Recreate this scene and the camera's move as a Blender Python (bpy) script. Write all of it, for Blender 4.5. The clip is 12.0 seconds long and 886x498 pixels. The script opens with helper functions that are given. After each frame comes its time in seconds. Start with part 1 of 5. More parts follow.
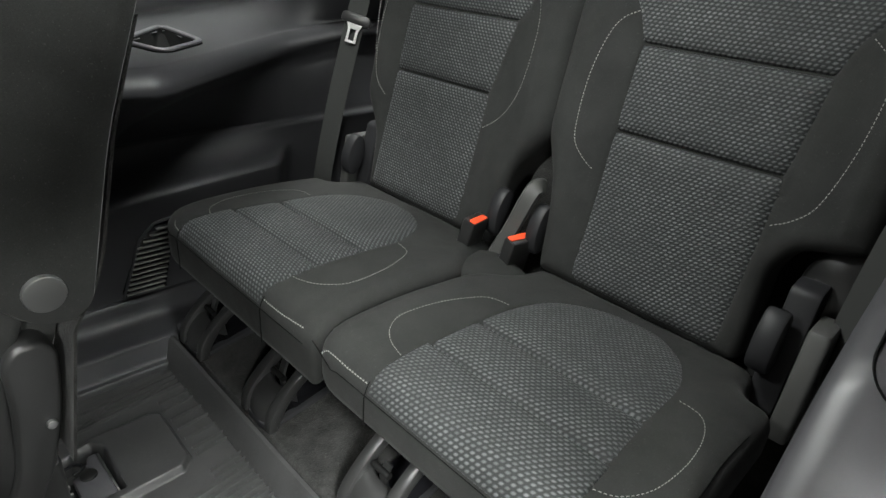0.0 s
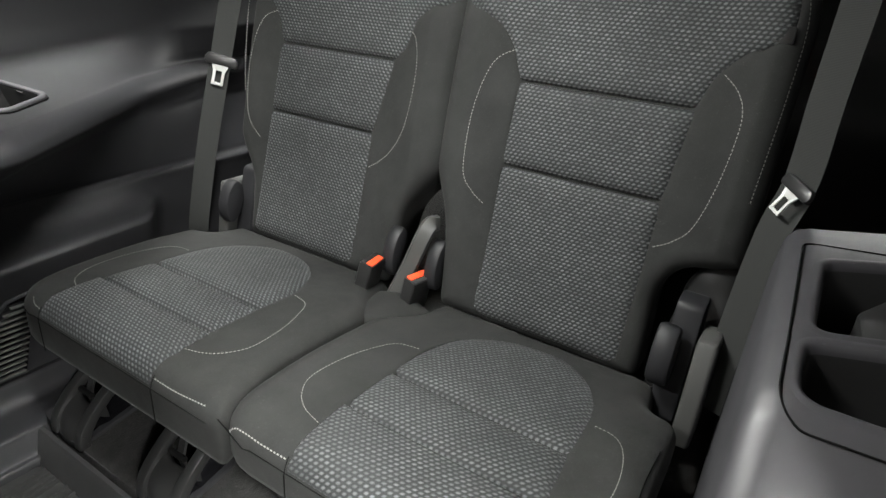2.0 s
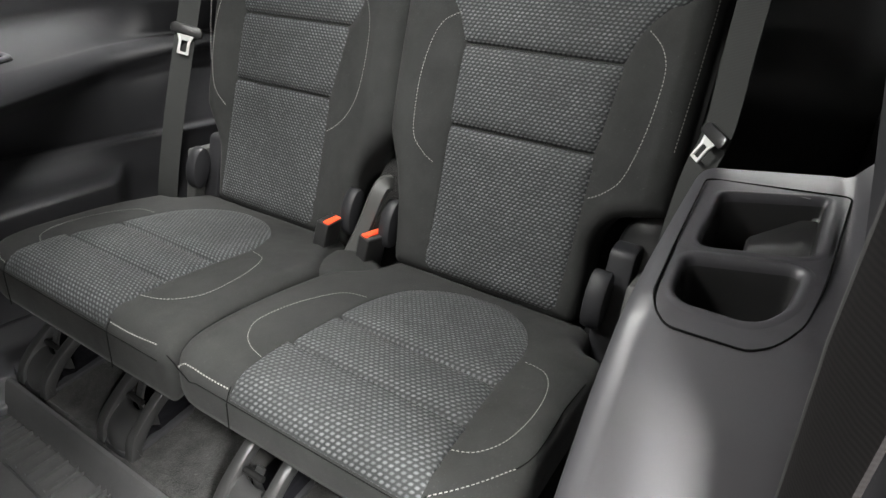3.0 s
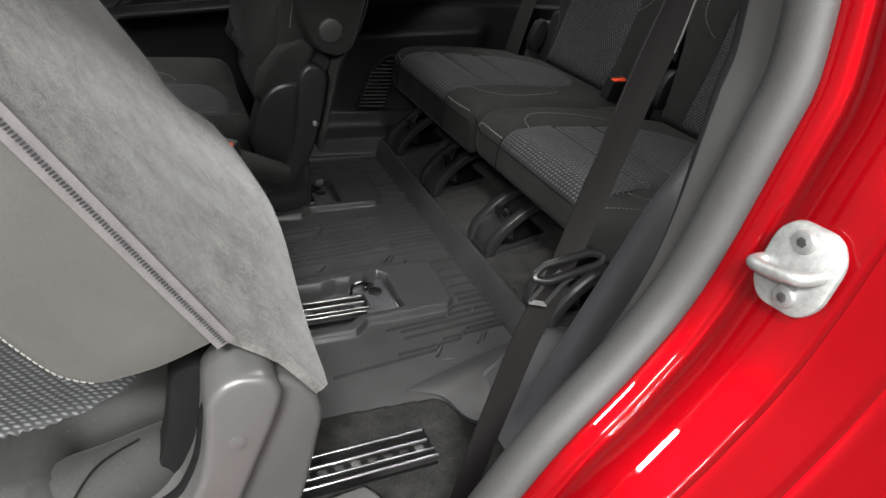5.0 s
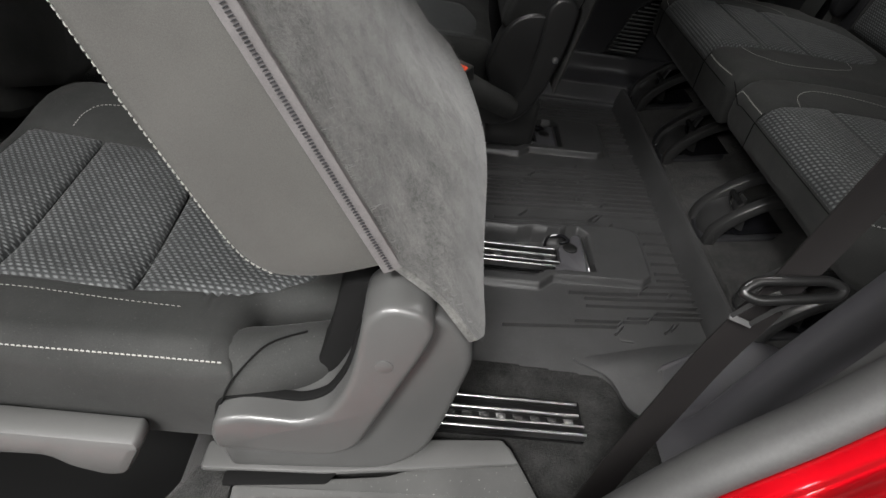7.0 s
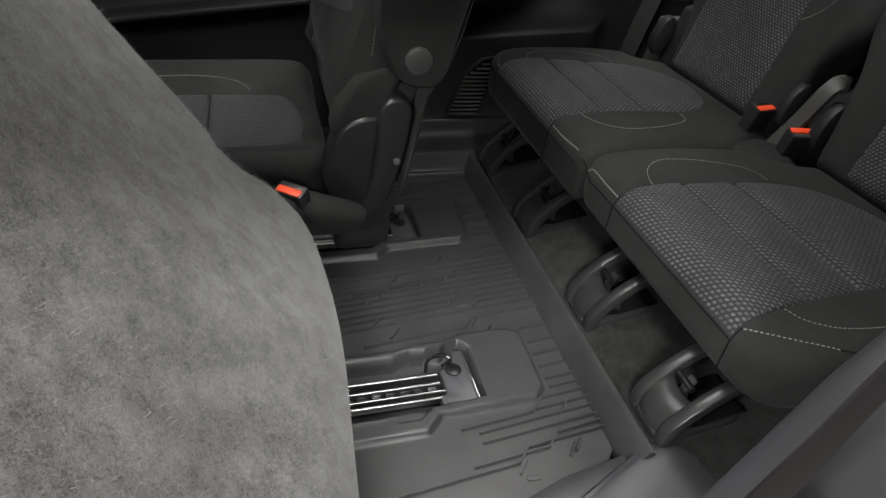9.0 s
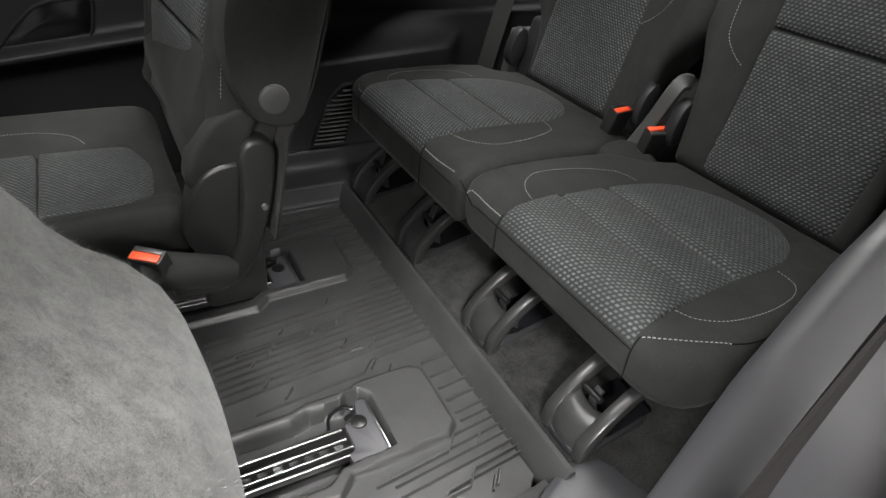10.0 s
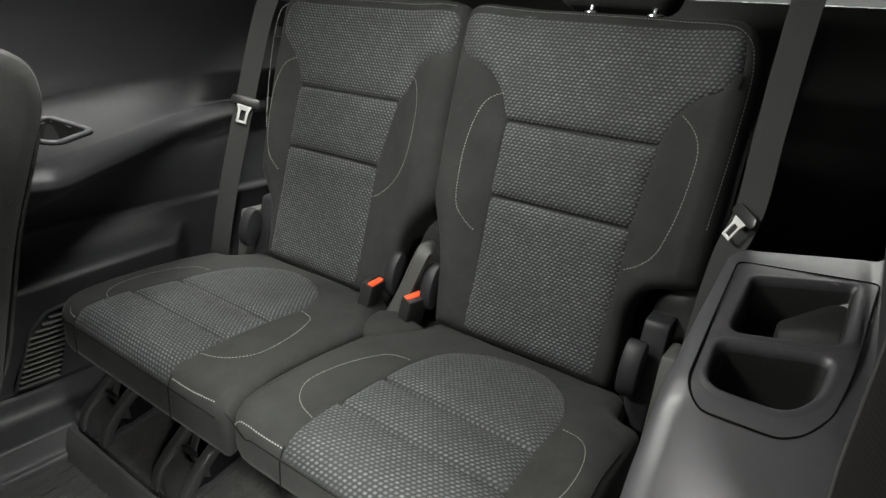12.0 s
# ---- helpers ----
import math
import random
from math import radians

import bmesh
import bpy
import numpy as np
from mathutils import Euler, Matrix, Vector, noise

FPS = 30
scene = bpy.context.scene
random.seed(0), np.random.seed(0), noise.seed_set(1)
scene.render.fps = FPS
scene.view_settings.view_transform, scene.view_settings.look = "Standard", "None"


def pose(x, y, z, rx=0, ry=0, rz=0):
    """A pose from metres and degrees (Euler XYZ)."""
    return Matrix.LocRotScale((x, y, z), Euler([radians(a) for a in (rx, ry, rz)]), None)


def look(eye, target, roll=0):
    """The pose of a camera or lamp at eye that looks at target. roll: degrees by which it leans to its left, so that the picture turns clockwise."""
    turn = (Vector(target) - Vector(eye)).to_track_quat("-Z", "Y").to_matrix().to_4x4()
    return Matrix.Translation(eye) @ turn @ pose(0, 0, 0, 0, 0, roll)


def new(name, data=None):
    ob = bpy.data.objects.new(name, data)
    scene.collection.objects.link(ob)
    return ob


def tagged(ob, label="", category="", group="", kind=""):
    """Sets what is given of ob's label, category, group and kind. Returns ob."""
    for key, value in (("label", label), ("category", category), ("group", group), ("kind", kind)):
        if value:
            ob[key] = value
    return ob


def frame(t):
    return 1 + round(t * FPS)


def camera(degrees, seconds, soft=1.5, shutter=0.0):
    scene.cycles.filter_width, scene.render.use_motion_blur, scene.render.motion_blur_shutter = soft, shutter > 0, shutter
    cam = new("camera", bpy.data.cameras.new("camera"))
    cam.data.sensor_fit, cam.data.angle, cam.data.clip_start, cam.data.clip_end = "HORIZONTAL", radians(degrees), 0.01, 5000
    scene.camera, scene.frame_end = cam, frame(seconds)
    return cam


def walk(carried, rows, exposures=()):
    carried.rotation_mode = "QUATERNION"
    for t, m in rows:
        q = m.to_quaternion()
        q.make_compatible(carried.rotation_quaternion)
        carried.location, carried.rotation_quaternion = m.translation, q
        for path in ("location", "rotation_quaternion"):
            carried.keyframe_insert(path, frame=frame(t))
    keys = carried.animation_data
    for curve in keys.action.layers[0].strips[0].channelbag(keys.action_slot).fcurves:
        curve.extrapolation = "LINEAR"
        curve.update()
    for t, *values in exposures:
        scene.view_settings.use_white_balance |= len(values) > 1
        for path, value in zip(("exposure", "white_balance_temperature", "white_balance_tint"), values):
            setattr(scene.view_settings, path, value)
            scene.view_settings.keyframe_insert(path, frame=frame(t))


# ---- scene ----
cam = camera(71.4, 12.0)
PATH = [
    (0, (-0.402, -0.123, 0.837), (0.89, 1.118, -0.054), 4.7),
    (0.5, (-0.38, -0.041, 0.841), (1.032, 1.074, -0.033), 4.5),
    (1, (-0.374, -0.001, 0.902), (1.114, 1.021, 0.042), 4.4),
    (1.5, (-0.389, -0.008, 0.932), (1.155, 0.947, 0.092), 4.1),
    (2, (-0.403, -0.065, 0.878), (1.153, 0.882, 0.052), 4.2),
    (2.5, (-0.407, -0.147, 0.854), (1.155, 0.792, 0.029), 4.1),
    (2.7, (-0.408, -0.161, 0.847), (1.154, 0.772, 0.014), 4.2),
    (4.3, (-0.551, -0.432, 0.762), (0.741, 0.782, -0.164), 5.0),
    (4.5, (-0.578, -0.499, 0.748), (0.573, 0.832, -0.202), 5.5),
    (5, (-0.614, -0.637, 0.712), (0.173, 0.903, -0.293), 7.3),
    (5.5, (-0.632, -0.69, 0.681), (-0.169, 0.924, -0.406), 8.3),
    (6, (-0.628, -0.683, 0.679), (-0.37, 0.9, -0.515), 8.7),
    (6.5, (-0.629, -0.656, 0.695), (-0.459, 0.909, -0.538), 9.1),
    (7, (-0.579, -0.597, 0.704), (-0.448, 0.964, -0.54), 9.2),
    (7.5, (-0.542, -0.534, 0.731), (-0.395, 1.029, -0.509), 9.5),
    (7.7, (-0.532, -0.503, 0.734), (-0.367, 1.06, -0.503), 9.2),
    (9.3, (-0.544, -0.342, 0.805), (0.102, 1.16, -0.347), 6.2),
    (9.5, (-0.545, -0.327, 0.798), (0.181, 1.15, -0.337), 6.1),
    (10, (-0.52, -0.302, 0.8), (0.352, 1.115, -0.308), 5.7),
    (10.5, (-0.491, -0.261, 0.829), (0.635, 1.016, -0.22), 4.6),
    (11, (-0.468, -0.219, 0.887), (0.865, 0.963, -0.022), 4.1),
    (11.5, (-0.46, -0.19, 0.907), (1.022, 0.924, 0.158), 3.9),
    (12, (-0.465, -0.181, 0.895), (1.082, 0.867, 0.183), 4.1),
]
walk(cam, [(t, look(eye, target, roll)) for t, eye, target, roll in PATH],
     exposures=((0.0, 1.28, 6400, 4), (1.0, 1.58, 6500, 5), (2.7, 1.88, 6500, 8), (4.3, 1.22, 6500, 10), (4.6, 1.0, 6500, 10), (5.0, 0.15, 6500, 10), (5.5, -0.35, 6500, 10), (7.0, -0.3, 6500, 10), (7.7, -0.2, 6500, 10), (8.5, 0.1, 6500, 10), (9.3, 0.45, 6500, 9), (10.5, 1.3, 6500, 8), (11.2, 1.5, 6500, 6), (12.0, 1.52, 6600, 5)))


# ---- light ----
world = bpy.data.worlds.new("showroom_air")
world.use_nodes = True
world.node_tree.nodes["Background"].inputs[0].default_value = (0.9, 1.0, 0.95, 1)
world.node_tree.nodes["Background"].inputs[1].default_value = 0.02
scene.world = world


def lamp(name, x, y, z, sx, sy, watts, target, colour=(1, 0.985, 0.965)):
    data = bpy.data.lights.new(name, "AREA")
    data.shape, data.size, data.size_y, data.energy, data.color = "RECTANGLE", sx, sy, watts, colour
    ob = new(name, data)
    ob.matrix_world = look((x, y, z), target)
    return ob


# unseen overhead lamps; the last two are added to brighten far shelf and rear
for lx, ly, sx, sy, watts in ((-1.3, -2.2, 0.6, 0.6, 360), (0.3, -2.4, 0.6, 0.6, 120), (-3.4, -1.6, 0.6, 0.6, 330), (-2.5, -3.7, 0.6, 0.6, 230), (-0.7, -4.2, 0.6, 0.6, 120), (-4.3, -0.35, 0.6, 0.6, 160), (-5.0, -4.6, 0.6, 0.6, 200), (0.4, 1.8, 1.2, 0.5, 45), (4.6, 0.6, 0.5, 2.4, 50)):
    lamp("unseen_overhead_lamp", lx, ly, 2.55, sx, sy, watts, (lx, ly + 0.001, 0))
# two fill lamps added under the headliner, out of view, to lift the seats
lamp("cabin_fill_lamp", -0.62, 0.57, 1.185, 0.16, 0.24, 5.2, (-0.62, 0.571, 0))
lamp("cabin_fill_lamp", 0.10, 0.57, 1.18, 0.16, 0.24, 5.0, (0.10, 0.571, 0))


# ---- materials ----
def material(name, base, rough=0.6, metal=0.0, spec=0.5):
    m = bpy.data.materials.new(name)
    m.use_nodes = True
    b = m.node_tree.nodes["Principled BSDF"]
    b.inputs["Base Color"].default_value = (*base, 1)
    b.inputs["Roughness"].default_value = rough
    b.inputs["Metallic"].default_value = metal
    b.inputs["Specular IOR Level"].default_value = spec
    return m


def node(m, kind, **inputs):
    n = m.node_tree.nodes.new(kind)
    for key, value in inputs.items():
        n.inputs[key.replace("_", " ")].default_value = value
    return n


def link(m, a, b):
    m.node_tree.links.new(a, b)


def math_node(m, op, a, b=None):
    n = m.node_tree.nodes.new("ShaderNodeMath")
    n.operation = op
    for i, v in enumerate((a, b)):
        if v is None:
            continue
        if isinstance(v, (int, float)):
            n.inputs[i].default_value = v
        else:
            link(m, v, n.inputs[i])
    return n.outputs[0]


def grain(m, dark, light, fine, coarse, bump, distance=0.001, weight=0.5, span=0.18):
    """Colour that varies at two scales, and fine relief."""
    b = m.node_tree.nodes["Principled BSDF"]
    at = node(m, "ShaderNodeTexCoord").outputs["Object"]
    small = node(m, "ShaderNodeTexNoise", Scale=fine, Detail=3.0, Roughness=0.7)
    large = node(m, "ShaderNodeTexNoise", Scale=coarse, Detail=3.0, Roughness=0.6)
    link(m, at, small.inputs["Vector"]), link(m, at, large.inputs["Vector"])
    both = math_node(m, "ADD", math_node(m, "MULTIPLY", small.outputs["Fac"], weight), math_node(m, "MULTIPLY", large.outputs["Fac"], 1 - weight))
    ramp = node(m, "ShaderNodeValToRGB")
    ramp.color_ramp.elements[0].position, ramp.color_ramp.elements[1].position = 0.5 - span, 0.5 + span
    ramp.color_ramp.elements[0].color, ramp.color_ramp.elements[1].color = (*dark, 1), (*light, 1)
    link(m, both, ramp.inputs["Fac"]), link(m, ramp.outputs["Color"], b.inputs["Base Color"])
    relief = node(m, "ShaderNodeBump", Strength=bump, Distance=distance)
    link(m, small.outputs["Fac"], relief.inputs["Height"]), link(m, relief.outputs["Normal"], b.inputs["Normal"])
    return m


def sheen(m, amount, tint=(1, 1, 1)):
    b = m.node_tree.nodes["Principled BSDF"]
    b.inputs["Sheen Weight"].default_value = amount
    b.inputs["Sheen Roughness"].default_value = 0.4
    b.inputs["Sheen Tint"].default_value = (*tint, 1)
    return m


def woven_material():
    """Charcoal cloth with offset rows of short pale dashes."""
    m = material("woven_cloth", (0.02, 0.022, 0.022), 0.7, spec=0.28)
    b = m.node_tree.nodes["Principled BSDF"]
    uv = node(m, "ShaderNodeUVMap")
    split = node(m, "ShaderNodeSeparateXYZ")
    link(m, uv.outputs["UV"], split.inputs[0])
    row = math_node(m, "DIVIDE", split.outputs[1], 0.0062)
    line = math_node(m, "FLOOR", row)
    odd = math_node(m, "MULTIPLY", math_node(m, "FLOORED_MODULO", line, 2.0), 0.5)
    across = math_node(m, "ADD", math_node(m, "DIVIDE", split.outputs[0], 0.0092), odd)
    fu = math_node(m, "SUBTRACT", math_node(m, "FRACT", across), 0.5)
    fv = math_node(m, "SUBTRACT", math_node(m, "FRACT", row), 0.5)
    slant = math_node(m, "ADD", fu, math_node(m, "MULTIPLY", fv, 0.4))
    long_way = math_node(m, "POWER", math_node(m, "ABSOLUTE", math_node(m, "MULTIPLY", slant, 1.02)), 2.4)
    short_way = math_node(m, "POWER", math_node(m, "ABSOLUTE", math_node(m, "MULTIPLY", fv, 0.98)), 2.4)
    away = math_node(m, "POWER", math_node(m, "ADD", long_way, short_way), 0.4167)
    ramp = node(m, "ShaderNodeValToRGB")
    ramp.color_ramp.elements[0].position, ramp.color_ramp.elements[1].position = 0.16, 0.41
    ramp.color_ramp.elements[0].color, ramp.color_ramp.elements[1].color = (1, 1, 1, 1), (0, 0, 0, 1)
    link(m, away, ramp.inputs["Fac"])
    cell = node(m, "ShaderNodeCombineXYZ")
    link(m, math_node(m, "FLOOR", across), cell.inputs[0]), link(m, line, cell.inputs[1])
    chance = m.node_tree.nodes.new("ShaderNodeTexWhiteNoise")
    chance.noise_dimensions = "2D"
    link(m, cell.outputs[0], chance.inputs["Vector"])
    at = node(m, "ShaderNodeTexCoord").outputs["Object"]
    noise_t = node(m, "ShaderNodeTexNoise", Scale=900.0, Detail=3.0, Roughness=0.7)
    wide = node(m, "ShaderNodeTexNoise", Scale=14.0, Detail=3.0)
    link(m, at, noise_t.inputs["Vector"]), link(m, at, wide.inputs["Vector"])
    amount = math_node(m, "MULTIPLY", ramp.outputs["Color"], math_node(m, "ADD", math_node(m, "MULTIPLY", wide.outputs["Fac"], 0.6), 0.3))
    amount = math_node(m, "MULTIPLY", amount, math_node(m, "ADD", math_node(m, "MULTIPLY", chance.outputs["Value"], 0.6), 0.6))
    amount = math_node(m, "ADD", amount, math_node(m, "MULTIPLY", math_node(m, "SUBTRACT", noise_t.outputs["Fac"], 0.4), 0.28))
    mix = m.node_tree.nodes.new("ShaderNodeMix")
    mix.data_type = "RGBA"
    mix.inputs["A"].default_value, mix.inputs["B"].default_value = (0.018, 0.0193, 0.0196, 1), (0.146, 0.152, 0.154, 1)
    link(m, amount, mix.inputs["Factor"]), link(m, mix.outputs["Result"], b.inputs["Base Color"])
    relief = node(m, "ShaderNodeBump", Strength=0.6, Distance=0.0014)
    height = math_node(m, "ADD", ramp.outputs["Color"], math_node(m, "MULTIPLY", noise_t.outputs["Fac"], 0.5))
    link(m, height, relief.inputs["Height"]), link(m, relief.outputs["Normal"], b.inputs["Normal"])
    return sheen(m, 0.04)


def webbing_material(name, dark, light):
    m = material(name, dark, 0.75, spec=0.12)
    b = m.node_tree.nodes["Principled BSDF"]
    uv = node(m, "ShaderNodeUVMap")
    wave = node(m, "ShaderNodeTexWave", Scale=160.0, Distortion=0.6, Detail=1.0)
    wave.bands_direction = "X"
    link(m, uv.outputs["UV"], wave.inputs["Vector"])
    ramp = node(m, "ShaderNodeValToRGB")
    ramp.color_ramp.elements[0].color, ramp.color_ramp.elements[1].color = (*dark, 1), (*light, 1)
    link(m, wave.outputs["Fac"], ramp.inputs["Fac"]), link(m, ramp.outputs["Color"], b.inputs["Base Color"])
    relief = node(m, "ShaderNodeBump", Strength=0.08, Distance=0.0005)
    link(m, wave.outputs["Fac"], relief.inputs["Height"]), link(m, relief.outputs["Normal"], b.inputs["Normal"])
    return m


def felt_material():
    """Grey felt: mottled fibres from centimetres down to single threads."""
    m = material("felt_carpet", (0.1, 0.1, 0.1), 0.95, spec=0.2)
    b = m.node_tree.nodes["Principled BSDF"]
    at = node(m, "ShaderNodeTexCoord").outputs["Object"]
    cloud = node(m, "ShaderNodeTexNoise", Scale=24.0, Detail=9.0, Roughness=0.78)
    thread = node(m, "ShaderNodeTexNoise", Scale=260.0, Detail=4.0, Roughness=0.7, Distortion=2.5)
    link(m, at, cloud.inputs["Vector"]), link(m, at, thread.inputs["Vector"])
    both = math_node(m, "ADD", math_node(m, "MULTIPLY", cloud.outputs["Fac"], 0.5), math_node(m, "MULTIPLY", thread.outputs["Fac"], 0.5))
    ramp = node(m, "ShaderNodeValToRGB")
    ramp.color_ramp.elements[0].position, ramp.color_ramp.elements[1].position = 0.39, 0.61
    ramp.color_ramp.elements[0].color, ramp.color_ramp.elements[1].color = (0.024, 0.024, 0.023, 1), (0.125, 0.124, 0.119, 1)
    link(m, both, ramp.inputs["Fac"]), link(m, ramp.outputs["Color"], b.inputs["Base Color"])
    relief = node(m, "ShaderNodeBump", Strength=0.5, Distance=0.0015)
    link(m, both, relief.inputs["Height"]), link(m, relief.outputs["Normal"], b.inputs["Normal"])
    return sheen(m, 0.2)


def crease(m, scale, strength, distance):
    """Soft broad unevenness under the fine relief."""
    fine = next(n for n in m.node_tree.nodes if n.type == "BUMP")
    at = node(m, "ShaderNodeTexCoord").outputs["Object"]
    wave = node(m, "ShaderNodeTexNoise", Scale=scale, Detail=2.0, Roughness=0.5)
    relief = node(m, "ShaderNodeBump", Strength=strength, Distance=distance)
    link(m, at, wave.inputs["Vector"]), link(m, wave.outputs["Fac"], relief.inputs["Height"]), link(m, relief.outputs["Normal"], fine.inputs["Normal"])
    return m


def lint(m, scale, colour, most=0.7):
    """Scattered pale specks of dust and lint."""
    b = m.node_tree.nodes["Principled BSDF"]
    at = node(m, "ShaderNodeTexCoord").outputs["Object"]
    spot = node(m, "ShaderNodeTexNoise", Scale=scale, Detail=1.0)
    link(m, at, spot.inputs["Vector"])
    ramp = node(m, "ShaderNodeValToRGB")
    ramp.color_ramp.elements[0].position, ramp.color_ramp.elements[1].position = 0.70, 0.76
    ramp.color_ramp.elements[0].color, ramp.color_ramp.elements[1].color = (0, 0, 0, 1), (most, most, most, 1)
    link(m, spot.outputs["Fac"], ramp.inputs["Fac"])
    mix = m.node_tree.nodes.new("ShaderNodeMix")
    mix.data_type = "RGBA"
    link(m, b.inputs["Base Color"].links[0].from_socket, mix.inputs["A"])
    mix.inputs["B"].default_value = (*colour, 1)
    link(m, ramp.outputs["Color"], mix.inputs["Factor"]), link(m, mix.outputs["Result"], b.inputs["Base Color"])
    return m


CLOTH = sheen(grain(material("plain_cloth", (0.03, 0.03, 0.028), 0.85, spec=0.15), (0.016, 0.0163, 0.016), (0.033, 0.0335, 0.0325), 900, 9, 0.25, 0.0006), 0.03)
crease(lint(CLOTH, 420, (0.09, 0.09, 0.085), 0.3), 15, 0.4, 0.008)
WOVEN = woven_material()
FELT = felt_material()
CARPET = sheen(grain(material("floor_carpet", (0.02, 0.02, 0.02), 0.95, spec=0.05), (0.007, 0.007, 0.0068), (0.036, 0.0355, 0.0345), 420, 34, 0.8, 0.003, 0.6, 0.14), 0.08)
lint(CARPET, 330, (0.09, 0.09, 0.087), 0.4)
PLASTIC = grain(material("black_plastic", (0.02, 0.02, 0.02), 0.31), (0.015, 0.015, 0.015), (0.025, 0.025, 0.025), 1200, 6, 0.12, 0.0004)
TRIM = grain(material("trim_plastic", (0.02, 0.02, 0.022), 0.5, spec=0.28), (0.013, 0.013, 0.0143), (0.021, 0.021, 0.0229), 1500, 5, 0.18, 0.0004)
# lighter copy of the trim plastic: light on the near panel is put into its colour
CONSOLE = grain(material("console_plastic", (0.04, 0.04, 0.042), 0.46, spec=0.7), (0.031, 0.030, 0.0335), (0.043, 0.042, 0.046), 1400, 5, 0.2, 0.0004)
GREY = grain(material("grey_plastic", (0.06, 0.06, 0.058), 0.45), (0.055, 0.055, 0.053), (0.078, 0.078, 0.075), 1500, 8, 0.12, 0.0004)
RUBBER = grain(material("mat_rubber", (0.016, 0.016, 0.016), 0.40, spec=0.5), (0.0155, 0.0155, 0.0157), (0.035, 0.035, 0.0354), 500, 18, 0.4, 0.0006, 0.5, 0.2)
lint(RUBBER, 260, (0.07, 0.07, 0.068), 0.5)
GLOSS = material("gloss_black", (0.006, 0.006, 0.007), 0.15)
STEEL = grain(material("steel", (0.5, 0.5, 0.5), 0.3, 1.0), (0.35, 0.35, 0.35), (0.6, 0.6, 0.6), 300, 20, 0.1)
ZINC = grain(material("zinc_plate", (0.6, 0.6, 0.6), 0.42, 0.75), (0.26, 0.27, 0.265), (0.44, 0.45, 0.44), 240, 30, 0.15)
TONGUE = material("pale_metal", (0.75, 0.75, 0.73), 0.35, 0.4)
CHROME = material("bright_metal", (0.85, 0.85, 0.85), 0.12, 1.0)
ORANGE = material("orange_plastic", (0.85, 0.085, 0.03), 0.4)
THREAD = material("pale_thread", (0.22, 0.22, 0.205), 0.8)
JET = material("jet_plastic", (0.006, 0.006, 0.006), 0.32)
FIBRE = material("felt_fibre", (0.12, 0.12, 0.116), 0.9)
RAILSTEEL = grain(material("dark_steel", (0.12, 0.12, 0.12), 0.28, 0.8), (0.06, 0.06, 0.06), (0.2, 0.2, 0.2), 300, 25, 0.1)
# near-black for sewn seams and joints, and for shade painted into hollows and footwell
SEAM_SHADE = material("dark_seam_shade", (0.006, 0.006, 0.006), 0.9, spec=0.05)
KNIT = sheen(grain(material("knit_cloth", (0.06, 0.06, 0.056), 0.85, spec=0.15), (0.040, 0.0395, 0.037), (0.064, 0.063, 0.059), 1100, 14, 0.3, 0.0006, 0.65), 0.15)
ARMGREY = grain(material("arm_plastic", (0.1, 0.1, 0.098), 0.34), (0.042, 0.042, 0.0415), (0.060, 0.060, 0.059), 1500, 8, 0.15, 0.0004)
HANDLEGREY = grain(material("handle_plastic", (0.16, 0.16, 0.155), 0.45), (0.058, 0.058, 0.057), (0.078, 0.0775, 0.076), 1500, 8, 0.15, 0.0004)
ZIPTAPE = grain(material("zip_tape", (0.1, 0.09, 0.09), 0.8), (0.058, 0.054, 0.054), (0.09, 0.085, 0.085), 700, 30, 0.4, 0.0006)
SEAL = grain(material("seal_rubber", (0.1, 0.1, 0.1), 0.6), (0.024, 0.024, 0.024), (0.038, 0.038, 0.0375), 300, 10, 0.12)
RED = material("red_paint", (0.20, 0.0011, 0.0033), 0.42, 0.6, spec=0.0)
RED.node_tree.nodes["Principled BSDF"].inputs["Coat Weight"].default_value = 0.85
RED.node_tree.nodes["Principled BSDF"].inputs["Coat Roughness"].default_value = 0.03
WEB = webbing_material("belt_webbing", (0.028, 0.029, 0.028), (0.046, 0.047, 0.0455))
WEB_BLACK = webbing_material("black_webbing", (0.005, 0.0045, 0.0045), (0.009, 0.008, 0.008))
GLASS_DARK = material("privacy_glass", (0.004, 0.004, 0.005), 0.04)
WOOD = grain(material("wood_trim", (0.2, 0.08, 0.03), 0.35), (0.12, 0.05, 0.02), (0.26, 0.12, 0.05), 60, 8, 0.1)
SILLGREY = grain(material("sill_plastic", (0.11, 0.11, 0.108), 0.5, spec=0.35), (0.052, 0.052, 0.051), (0.080, 0.080, 0.078), 900, 12, 0.2, 0.0005)
lint(SILLGREY, 300, (0.3, 0.3, 0.29), 0.6)
HEADLINER = grain(material("headliner_cloth", (0.45, 0.45, 0.43), 0.9), (0.24, 0.24, 0.23), (0.32, 0.32, 0.31), 600, 6, 0.2)
WALL = grain(material("wall_paint", (0.33, 0.33, 0.33), 0.8), (0.035, 0.0355, 0.0355), (0.055, 0.056, 0.056), 60, 1.5, 0.1)
CONCRETE = grain(material("concrete", (0.05, 0.05, 0.05), 0.35), (0.035, 0.035, 0.035), (0.06, 0.06, 0.058), 40, 2, 0.2)


